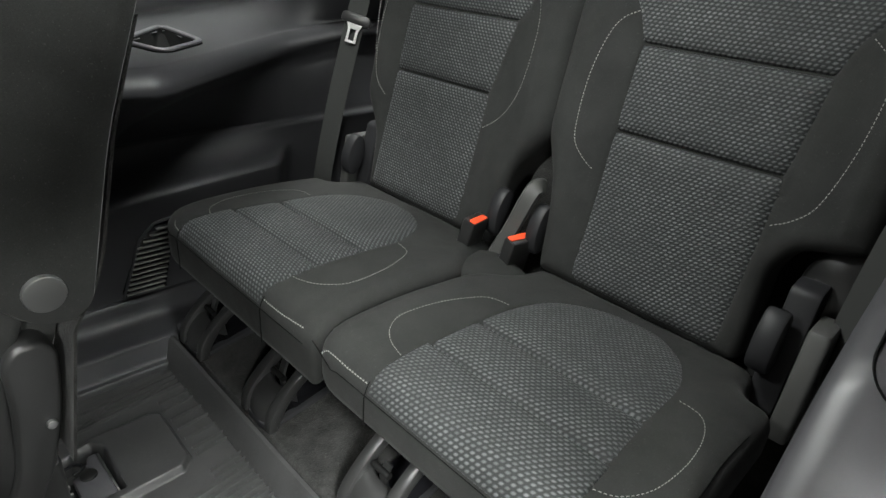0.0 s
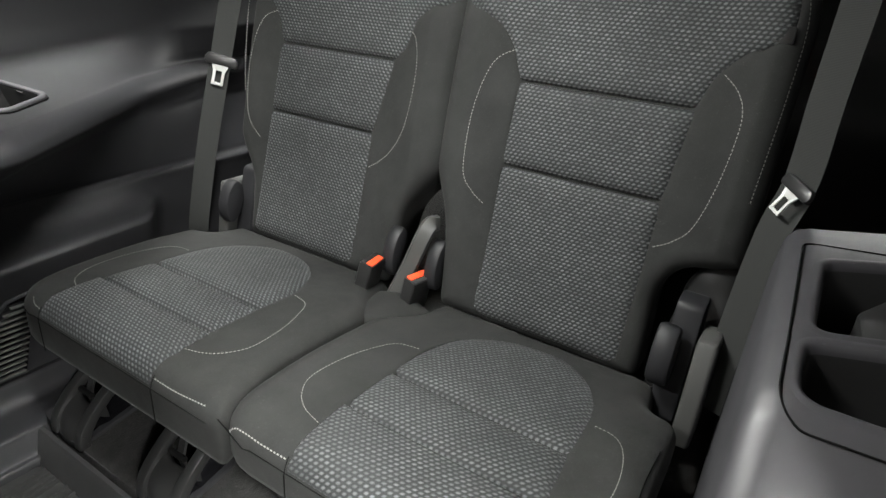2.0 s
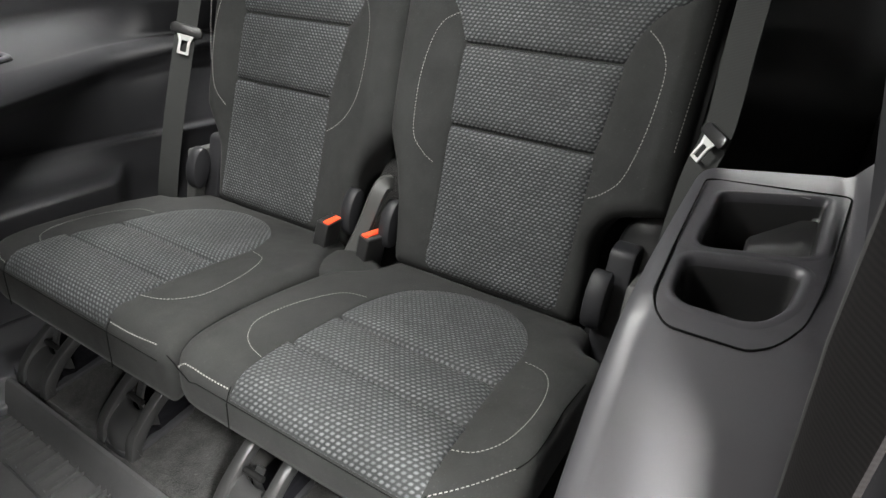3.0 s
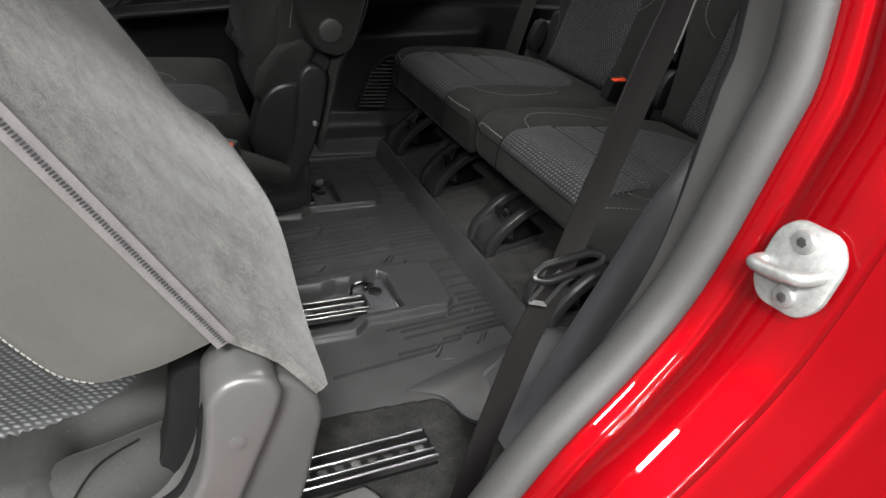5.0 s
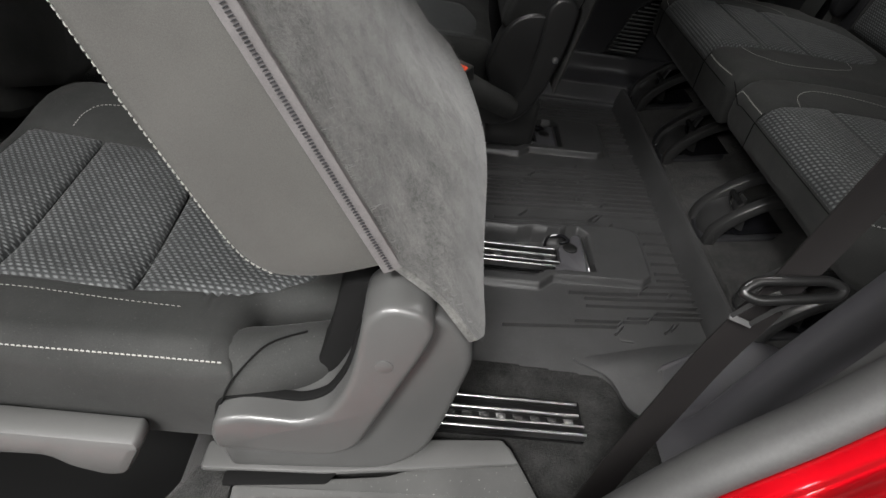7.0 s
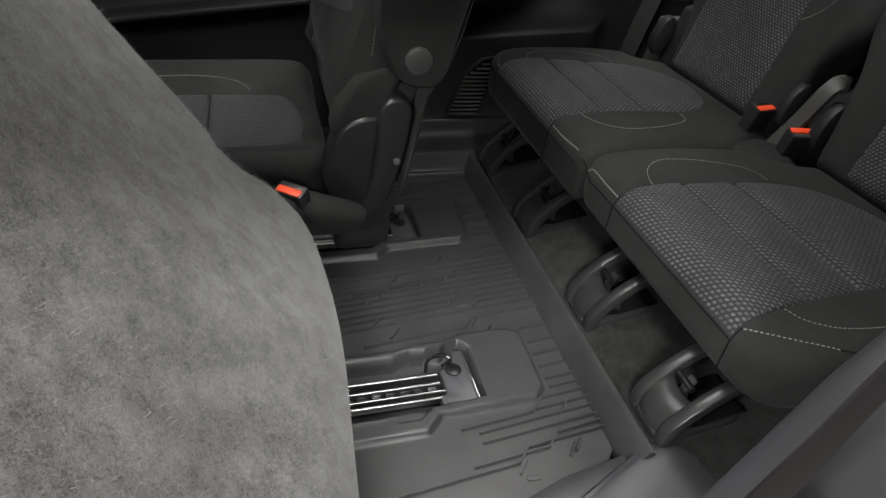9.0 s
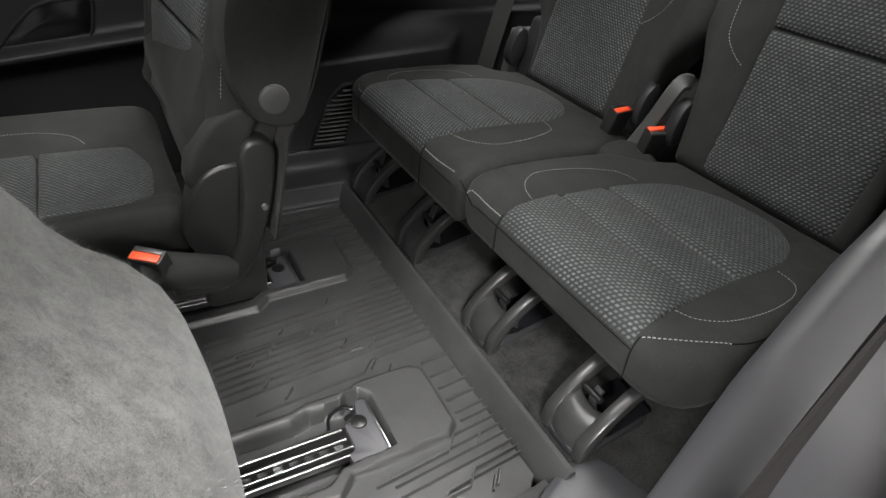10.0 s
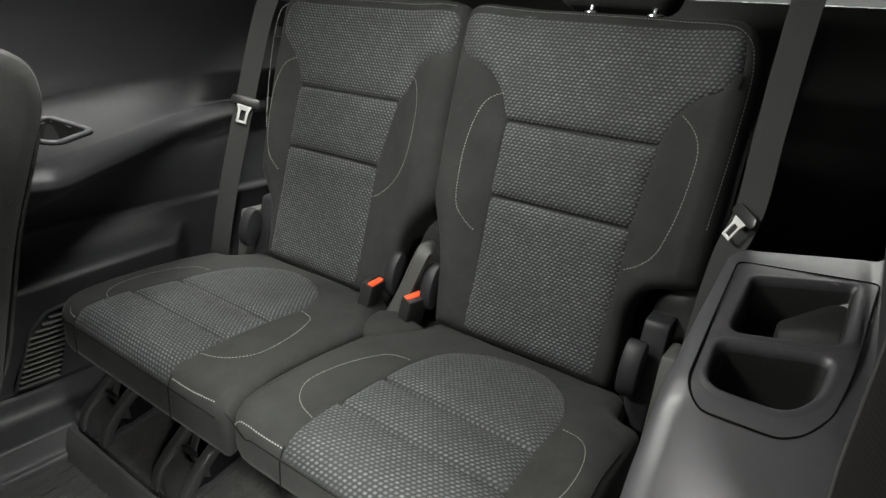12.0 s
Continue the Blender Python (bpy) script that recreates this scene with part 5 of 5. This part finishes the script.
FRONT = rounded([(0.662, 0.30), (1.19, 0.30), (1.19, 0.85), (0.648, 0.85)], 0.03)
INSERT = rounded([(0.685, 0.24), (1.09, 0.24), (1.09, 0.78), (0.705, 0.78)], 0.02)
ff_rim = [(0.0, -0.06), (0.0, -0.035)] + [(0.03 * (1 - math.cos(a)), -0.03 * (1 - math.sin(a))) for a in np.linspace(0, math.pi / 2, 6)]
fpad = part("back_cushion", pad(FRONT, lambda u, v, h: far_front(u, v, sink(INSERT, u, v, h, 0.01)), ff_rim, 40), CLOTH, far_seat, sharp=80)
for z0, z1 in ((0.32, 0.498), (0.502, 0.76)):
    part("back_insert", pad(rounded([(0.685, z0), (1.09, z0), (1.09, z1), (0.685, z1)], 0.006, 4, 0.02), far_front, welt2, 8), WOVEN, fpad, "woven charcoal cloth with pale dashes", sharp=80)
part("stitching", stitches([(-0.360, 0.44), (-0.354, 0.49), (-0.342, 0.56), (-0.30, 0.70)], lambda u, v, h: (u, 0.647 - h, v), size=(0.0042, 0.0011)), THREAD, fpad, "pale grey decorative thread")
sleeve = sweep(smooth_path([(-0.525, 0.582, 0.205), (-0.505, 0.585, 0.20), (-0.46, 0.60, 0.178), (-0.43, 0.615, 0.16), (-0.39, 0.64, 0.135)], 5), [(-0.03, -0.024), (0.03, -0.024), (0.036, 0.0), (0.028, 0.018), (0.0, 0.022), (-0.028, 0.018), (-0.036, 0.0)])
part("buckle_sleeve", sleeve, CLOTH, far_seat, "cloth sleeve round the buckle", sharp=80)
part("pivot_cap", slab([(-0.287 + 0.023 * math.cos(a), 0.444 + 0.023 * math.sin(a)) for a in np.linspace(0, 6.283, 28, endpoint=False)], sidewise, 0.606, 0.62, 0.003), ARMGREY, far_seat, "round grey plastic pivot cap")
FARM = rounded([(-0.345, 0.343), (-0.329, 0.366), (-0.297, 0.366), (-0.282, 0.345), (-0.29, 0.266), (-0.318, 0.161), (-0.353, 0.102), (-0.402, 0.079), (-0.519, 0.090), (-0.514, 0.135), (-0.42, 0.125), (-0.378, 0.14), (-0.36, 0.18), (-0.346, 0.273)],
               [0.02, 0.02, 0.02, 0.02, 0.05, 0.05, 0.03, 0.03, 0.01, 0.01, 0.03, 0.03, 0.03, 0.05], 5, 0.03)
part("recliner_arm", moulded(FARM, sidewise, 0.69, 0.640, 0.008), PLASTIC, far_seat, "black plastic recliner arm")
FCOV = rounded([(-0.448, 0.2), (-0.427, 0.277), (-0.406, 0.312), (-0.376, 0.327), (-0.339, 0.329), (-0.354, 0.148), (-0.387, 0.128), (-0.426, 0.16)], 0.03, 5, 0.03)
BOOT = rounded([(-0.432, 0.285), (-0.420, 0.345), (-0.380, 0.402), (-0.330, 0.424), (-0.300, 0.402), (-0.320, 0.355), (-0.336, 0.318), (-0.360, 0.285)], 0.025, 5, 0.03)
part("boot", moulded(BOOT, sidewise, 0.70, 0.655, 0.014), CLOTH, far_seat, "folded black cloth boot above the arm cover")
part("arm_cover", moulded(FCOV, sidewise, 0.70, 0.648, 0.008), PLASTIC, far_seat, "black plastic arm cover")
part("bolt", slab([(-0.309 + 0.0065 * math.cos(a), 0.244 + 0.0065 * math.sin(a)) for a in np.linspace(0, 6.283, 12, endpoint=False)], sidewise, 0.634, 0.647, 0.002), STEEL, far_seat, "steel bolt head")
part("foot", join(bar(-0.42, -0.30, 0.70, 0.80, 0.0, 0.12, 0.01), bar(-0.95, -0.5, 0.75, 1.15, -0.10, 0.12, 0.02)), PLASTIC, far_seat, "black plastic base")
part("back_carpet", thick_sheet(lambda u, v: (float(np.interp(v, [0.1, 0.19, 0.38, 0.405, 0.46, 0.61, 0.74], [-0.307, -0.291, -0.258, -0.236, -0.213, -0.178, -0.134])), u, v), np.linspace(0.632, 1.19, 12), np.linspace(0.175, 0.74, 24), (-0.004, 0, 0)), CARPET, far_seat, "dark grey felt carpet on the back")
buckle(-0.508, 0.572, 0.236, -18, 52, "black seat belt buckle with an orange button on the second-row seat")


# ---- near side trim with cup holders ----
def near_top(x):
    return float(np.interp(x, [-0.2, -0.12, -0.02, 0.06, 0.105, 0.13, 0.214, 0.362, 0.445, 0.46, 1.4], [0.0, 0.16, 0.40, 0.515, 0.556, 0.567, 0.587, 0.607, 0.616, 0.30, 0.30]))


def near_section(x):
    top = near_top(x)
    inner = float(np.interp(x, [-0.2, 0.0, 0.1, 0.5, 1.4], [-0.062, -0.058, -0.056, -0.04, 0.0]))
    toe = float(np.interp(x, [-0.2, -0.165, -0.02, 0.03, 0.07, 0.12], [-0.05, 0.04, 0.10, 0.095, 0.05, inner + 0.004]))
    low = float(np.interp(x, [-0.2, -0.17, -0.1, 0.0, 0.04, 0.09], [0.0, 0.004, 0.030, 0.040, 0.04, 0.03]))
    r, rim = 0.032, max(0.0, min(1.0, (x - 0.09) / 0.02)) * max(0.0, min(1.0, (0.44 - x) / 0.02))
    flat = max(0.0, toe - inner)
    wall = max(low + 0.06, top)
    pts = [(toe + 0.006, -0.05), (toe + 0.004, 0.5 * low), (toe - 0.006, 0.85 * low), (toe - 0.02 * min(1, flat / 0.05), low), (inner + 0.55 * flat, low + 0.004), (inner + 0.2 * flat, low + 0.016), (inner, low + 0.035 + 0.1 * max(0, wall - 0.2)), (inner - 0.006, max(low + 0.04, wall - 0.12)), (inner - 0.01, max(low + 0.045, wall - r)), (inner - 0.017, max(low + 0.05, wall - 0.010)),
           (inner - r, wall)] + [(inner - d, wall + 0.003 * rim) for d in np.linspace(0.045, 0.165, 9)] + [(inner - 0.185, wall), (inner - 0.198, wall + 0.012), (-0.272, max(wall + 0.06, 0.35)), (-0.285, max(wall + 0.2, 0.7)), (-0.295, 1.15)]
    s = float(np.interp(x, [-0.2, -0.13], [0.0, 1.0]))
    pts = [(y, z if k < 6 else low + (z - low) * s) for k, (y, z) in enumerate(pts)]
    return np.array(smooth_path(pts, 4))


X_NEAR = np.r_[np.linspace(-0.2, 0.08, 28), np.linspace(0.085, 0.47, 60), 0.8, 1.1, 1.45]
SECT = [near_section(x) for x in X_NEAR]
nn = len(SECT[0])
CUPS = [rounded([(0.128, -0.180), (0.164, -0.201), (0.230, -0.206), (0.197, -0.100), (0.128, -0.104)], [0.02, 0.03, 0.02, 0.014, 0.022], 6, 1), rounded([(0.256, -0.211), (0.412, -0.211), (0.358, -0.100), (0.219, -0.104)], [0.024, 0.014, 0.014, 0.018], 6, 1)]
CUT = [[tuple(p) for p in inset(c, -0.004)] for c in CUPS]
# the rear end of the top runs askew, further back towards the window
nv = [(x + 0.62 * max(0.0, -0.075 - p[0]) * min(1.0, max(0.0, (x - 0.40) / 0.04)), *p) for x, sec in zip(X_NEAR, SECT) for p in sec]
nf = []
for i in range(len(X_NEAR) - 1):
    for j in range(nn - 1):
        quad = (i * nn + j, (i + 1) * nn + j, (i + 1) * nn + j + 1, i * nn + j + 1)
        mid = np.mean([nv[q] for q in quad], 0)
        if not (abs(mid[2] - near_top(mid[0])) < 0.015 and any(in_outline(c, mid[0], mid[1]) for c in CUT)):
            nf.append(quad)


def pad_step():
    """A raised plateau in the outer half of the rear hollow, with rounded front and inner edges."""
    inner = [(0.252, -0.150), (0.318, -0.141), (0.398, -0.188), (0.406, -0.208), (0.258, -0.209)]
    return slab(rounded(inner, [0.012, 0.008, 0.006, 0.006, 0.01], 5, 0.02), lambda u, v, h: (u, v, 0.572 + 0.12 * (u - 0.26) + h), -0.08, 0.0, 0.004)


near_trim = tagged(part("wall_trim_near", (nv, nf), CONSOLE, sharp=60), "black plastic side trim panel with two moulded cup holders", "trim panel", kind="structure")
# hollows keep the unlightened black plastic; the panel's painted light ends at the rim
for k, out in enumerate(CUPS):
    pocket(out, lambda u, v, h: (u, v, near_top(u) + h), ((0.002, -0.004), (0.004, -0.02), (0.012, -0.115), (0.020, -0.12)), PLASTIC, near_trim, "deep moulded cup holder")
    rim_v, rims = [], ((-0.010, 0.0032), (-0.006, 0.0042), (-0.003, 0.0040), (0.0, 0.0015), (0.002, -0.003), (0.0025, -0.009))
    for d, h in rims:
        rim_v += [(u, v, near_top(u) + h) for u, v in inset(out, d)]
    part("cup_lip", (rim_v, [(r * len(out) + i, r * len(out) + (i + 1) % len(out), (r + 1) * len(out) + (i + 1) % len(out), (r + 1) * len(out) + i) for r in range(len(rims) - 1) for i in range(len(out))]), CONSOLE, near_trim, "rounded lip of the cup holder", sharp=80)
    if k:
        part("step", pad_step(), PLASTIC, near_trim, "sloping step in the cup holder")
bezel = rounded([(0.101, -0.190), (0.135, -0.214), (0.20, -0.223), (0.432, -0.232), (0.395, -0.074), (0.125, -0.089), (0.100, -0.105)], [0.03, 0.03, 0.05, 0.012, 0.012, 0.03, 0.02], 6, 0.03)
part("bezel_groove", sweep([(u, v, near_top(u) + 0.0028) for u, v in bezel + bezel[:1]], disc_section(0.0011, 6)), SEAM_SHADE, near_trim, "dark joint round the cup holders")
part("trim_hook", bar(0.83, 0.85, -0.274, -0.262, 0.83, 0.842, 0.003), STEEL, near_trim, "small pale hook")

# ---- door opening: pillar trim, seal, red body ----
EDGE = smooth_path([(-0.24, 1.05), (-0.205, 0.80), (-0.198, 0.66), (-0.212, 0.57), (-0.238, 0.46), (-0.28, 0.385), (-0.34, 0.305), (-0.40, 0.20), (-0.46, 0.10), (-0.55, 0.02), (-0.68, -0.03), (-0.9, -0.05), (-1.6, -0.05)], 6)


def along_edge(section, narrows=False):
    """Carries a section of (distance outwards, y) along the edge of the door opening."""
    verts, faces, uv = [], [], []
    n = len(section)
    for i, p in enumerate(EDGE):
        t = EDGE[min(i + 1, len(EDGE) - 1)] - EDGE[max(i - 1, 0)]
        t /= np.linalg.norm(t)
        out = np.array((-t[1], t[0]))
        for d, y in section:
            q = p + out * d
            if narrows:
                full = float(np.interp(p[1], [0.26, 0.6], [0.05, 1.0]))
                y = -0.318 + (y + 0.318) * full - 0.02 * (1 - full) * min(1.0, d / 0.02)
            verts.append((q[0], y + 0.2 * max(0.0, q[1] - 0.62), q[1])), uv.append((y, i * 0.02))
    faces = [(i * n + k, i * n + k + 1, (i + 1) * n + k + 1, (i + 1) * n + k) for i in range(len(EDGE) - 1) for k in range(n - 1)]
    return verts, faces, uv


car_body = thing("car_body", "glossy red car body at the open rear door", "car body")
part("quarter_panel", along_edge([tuple(p) for p in smooth_path([(0.0, -0.345), (0.003, -0.358), (0.007, -0.370), (0.011, -0.374), (0.0115, -0.380), (0.0105, -0.386), (0.0115, -0.399), (0.0155, -0.417), (0.0215, -0.432), (0.0235, -0.438), (0.030, -0.440), (0.034, -0.4365), (0.038, -0.441), (0.05, -0.452), (0.072, -0.473), (0.076, -0.469), (0.081, -0.477), (0.095, -0.488), (0.12, -0.507), (0.16, -0.530), (0.22, -0.548), (0.35, -0.556), (0.6, -0.56)], 3)]), RED, car_body, "glossy red paint", sharp=70)
part("door_seal", along_edge([tuple(p) for p in smooth_path([(0.012, -0.335), (0.002, -0.357), (-0.010, -0.36), (-0.018, -0.350), (-0.018, -0.335), (-0.01, -0.322), (0.004, -0.312)], 3)]), SEAL, car_body, "grey rubber door seal", sharp=70)
tagged(part("pillar_trim", along_edge([tuple(p) for p in smooth_path([(0.0, -0.318), (0.004, -0.30), (0.010, -0.275)], 4)], True), ARMGREY, sharp=70), "dark grey textured pillar trim beside the door seal", "pillar trim", kind="structure")
tagged(part("pillar_trim", along_edge([tuple(p) for p in smooth_path([(0.010, -0.275), (0.02, -0.258), (0.05, -0.245), (0.12, -0.235)], 4)], True), TRIM, sharp=70), "black smooth inner pillar trim", "pillar trim", kind="structure")
striker = part("striker", slab(rounded([(-0.016, -0.032), (0.014, -0.032), (0.026, -0.018), (0.026, 0.020), (0.016, 0.032), (-0.014, 0.032), (-0.026, 0.016), (-0.026, -0.018)], 0.012, 4, 1), lambda u, v, h: (-0.216 - h + 0.2 * v - 0.15 * u, -0.411 + u, 0.511 + v), 0.0, 0.007, 0.003), ZINC, car_body, "bright zinc door striker")
for du, dz in ((-0.004, -0.019), (0.004, 0.020)):
    part("bolt", slab([(0.0085 * math.cos(a), 0.0085 * math.sin(a)) for a in np.linspace(0, 6.283, 16, endpoint=False)], lambda u, v, h: (-0.222 - h + 0.2 * dz, -0.411 + du + u, 0.511 + dz + v), 0.0, 0.006, 0.002), ZINC, striker)
    part("bolt_socket", slab([(0.004 * math.cos(a), 0.004 * math.sin(a)) for a in np.linspace(0, 6.283, 6, endpoint=False)], lambda u, v, h: (-0.2275 - h + 0.2 * dz, -0.411 + du + u, 0.511 + dz + v), 0.0, 0.001, 0.0003), RAILSTEEL, striker)
part("bar", sweep(smooth_path([(-0.215, -0.388, 0.506), (-0.232, -0.387, 0.506), (-0.239, -0.391, 0.507), (-0.240, -0.405, 0.509), (-0.239, -0.420, 0.513), (-0.232, -0.426, 0.514), (-0.213, -0.427, 0.514)], 4), disc_section(0.0052, 12), up=(0, 0, 1)), ZINC, striker, sharp=80)

# ---- sill ----
SILL = rounded([(-0.75, -0.20), (-0.57, -0.175), (-0.41, -0.11), (-0.364, -0.217), (-0.39, -0.30), (-0.745, -0.30)], [0.006, 0.01, 0.015, 0.03, 0.03, 0.006], 5, 0.05)
sill = thing("sill_plate", "grey plastic door sill plate with raised ribs", "sill plate")
part("plate", slab(SILL, lambda u, v, h: (u, v, h), -0.03, 0.0, 0.006), SILLGREY, sill)
def sill_rib(x0, x1, y, w):
    slope = lambda x: y + 0.085 * (x + 0.6)
    part("rib", slab(rounded([(x0, slope(x0) - w), (x1, slope(x1) - w), (x1, slope(x1) + w), (x0, slope(x0) + w)], 0.9 * w, 4, 1), lambda u, v, h: (u, v, h), -0.002, 0.0028, 0.0016), SILLGREY, sill)


for k in range(3):
    y = -0.215 - 0.027 * k
    sill_rib(-0.722 - 0.006 * k, -0.508, y, 0.0055)
    sill_rib(-0.489, -0.450, y, 0.0055)
    sill_rib(-0.430, -0.414, y - 0.001, 0.005)
LIP = rounded([(-0.792, -0.188), (-0.792, -0.150), (-0.557, -0.125), (-0.418, -0.112), (-0.398, -0.146), (-0.645, -0.181)], 0.006, 3, 0.05)
# thin strip on the plate, its near-black colour painting the slot's shade
part("slot", slab(rounded([(-0.762, -0.206), (-0.762, -0.187), (-0.648, -0.179), (-0.634, -0.172), (-0.628, -0.176), (-0.640, -0.194)], 0.004, 3, 0.05), lambda u, v, h: (u, v, h), -0.002, 0.0015, 0.0006), SEAM_SHADE, sill, "near-black strip for the shaded slot under the lip")
part("lip", slab(LIP, lambda u, v, h: (u, v, h), -0.004, 0.005, 0.003), HANDLEGREY, sill, "pale raised lip")

front_mat = thing("carpet_edge", "black carpeted floor edge beside the sill plate", "carpet edge")
part("sheet", slab(rounded([(-0.752, -0.165), (-0.749, -0.31), (-1.0, -0.31), (-0.905, -0.264), (-0.835, -0.215), (-0.812, -0.165)], [0.006, 0.01, 0.02, 0.03, 0.03, 0.01], 4, 0.03), lambda u, v, h: (u, v, h + 0.25 * min(0.0, max(-0.4, u + 0.76))), -0.25, -0.012, 0.012), CARPET, front_mat)

footwell_mat = thing("footwell_mat", "black rubber footwell mat, darkened for the shade under the seats", "floor mat")
# footwell shade is put into the colour: near-black instead of mat rubber
part("sheet", slab(rounded([(-2.3, -0.30), (-0.88, -0.30), (-0.88, 0.5), (-2.3, 0.5)], 0.02, 3, 0.1), lambda u, v, h: (u, v, h), -0.256, -0.242, 0.005), SEAM_SHADE, footwell_mat)

# ---- far door, windows, rear ----
far_door = thing("far_door", "black plastic door panel with wood trim and an armrest", "car door")
DOOR_PROF = smooth_path([(1.36, -0.1), (1.348, 0.1), (1.336, 0.25), (1.312, 0.278), (1.30, 0.288), (1.302, 0.30), (1.325, 0.308), (1.342, 0.33), (1.345, 0.46), (1.355, 0.55), (1.40, 0.60), (1.41, 0.62)], 4)
lift = lambda x: 0.116 * (max(-1.2, x) + 0.89) + 0.25 * max(0.0, x + 0.42) ** 1.5
part("panel", sheet(lambda u, v: (u, DOOR_PROF[int(v)][0], DOOR_PROF[int(v)][1] + lift(u) * min(1.0, max(0.0, DOOR_PROF[int(v)][1] / 0.2))), np.linspace(-2.4, -0.26, 30), range(len(DOOR_PROF))), TRIM, far_door, sharp=60)
part("wood_trim", sweep([(-2.2, 1.34, 0.40), (-1.0, 1.34, 0.40), (-0.80, 1.34, 0.405), (-0.765, 1.34, 0.415)], [(-0.004, -0.03), (0.006, -0.03), (0.006, 0.03), (-0.004, 0.03)]), WOOD, far_door, "brown wood-grain strip")
PULL = rounded([(-0.72, 0.306), (-0.53, 0.338), (-0.505, 0.36), (-0.49, 0.44), (-0.60, 0.43), (-0.66, 0.375)], [0.01, 0.02, 0.02, 0.02, 0.03, 0.04], 4, 0.03)
# no hollow is cut: a black plate carries the recess's shade
part("pull_recess_shade", slab(PULL, sidewise, 1.338, 1.36, 0.003), GLOSS, far_door, "flat black plate for the shaded pull recess above the armrest")
part("recess_rim", sweep([(u, 1.338, v) for u, v in PULL + PULL[:1]], disc_section(0.004, 8), up=(0, -1, 0)), TRIM, far_door)
tagged(part("hatch_trim", join(block(1.45, 1.5, -0.35, 1.5, -0.1, 0.978), block(1.45, 1.5, -0.35, 1.5, 1.12, 1.25)), PLASTIC), "black plastic tailgate trim", "tailgate trim", kind="structure")
tagged(part("window_1", bar(-0.05, 1.42, -0.283, -0.275, 0.62, 1.3, 0.003), GLASS_DARK), "dark privacy glass in the near side", "window", kind="structure")

# vent grille in the far trim
vent = thing("air_vent", "black plastic vent grille with narrow slats in the far trim", "vent grille")
# solid black plate; the hollow's shade between the slats is in its colour
part("backing", slab(rounded([(-0.07, 0.112), (0.018, 0.112), (0.06, 0.268), (0.02, 0.268), (-0.02, 0.235)], 0.008, 3, 0.03), sidewise, 1.118, 1.15, 0.002), GLOSS, vent, "black plate for the shade behind the slats")
for k in range(13):
    z = 0.12 + 0.0112 * k
    part("slat", sweep([(-0.064 + 0.046 * k / 12 + 0.032 * max(0, k - 9) / 3, 1.113, z), (0.012 + 0.04 * k / 12, 1.111, z)], [(-0.005, -0.0035), (0.005, -0.0015), (0.005, 0.0015), (-0.005, -0.0005)]), GREY, vent)
part("frame", sweep([(u, 1.117, v) for u, v in [(0.018, 0.112), (-0.07, 0.112), (-0.022, 0.236), (0.012, 0.266), (0.06, 0.272)]], disc_section(0.004, 6), up=(0, -1, 0)), TRIM, vent)

# front seats, seen as dark shapes
for y0, lab in ((-0.12, "black front seat back beside the open door"), (0.72, "black front seat back on the far side")):
    fs = thing("driver_row_seat", lab, "car seat", "front row of seats")
    prof = rounded([(-1.62, -0.05), (-1.36, 0.0), (-1.33, 0.3), (-1.40, 0.85), (-1.52, 0.86), (-1.52, 0.3)], 0.05, 5, 0.03)
    part("backrest", slab(prof, sidewise, y0, y0 + 0.5, 0.04), CLOTH, fs)
    part("cushion", bar(-2.1, -1.5, y0, y0 + 0.5, -0.12, 0.12, 0.04), CLOTH, fs)
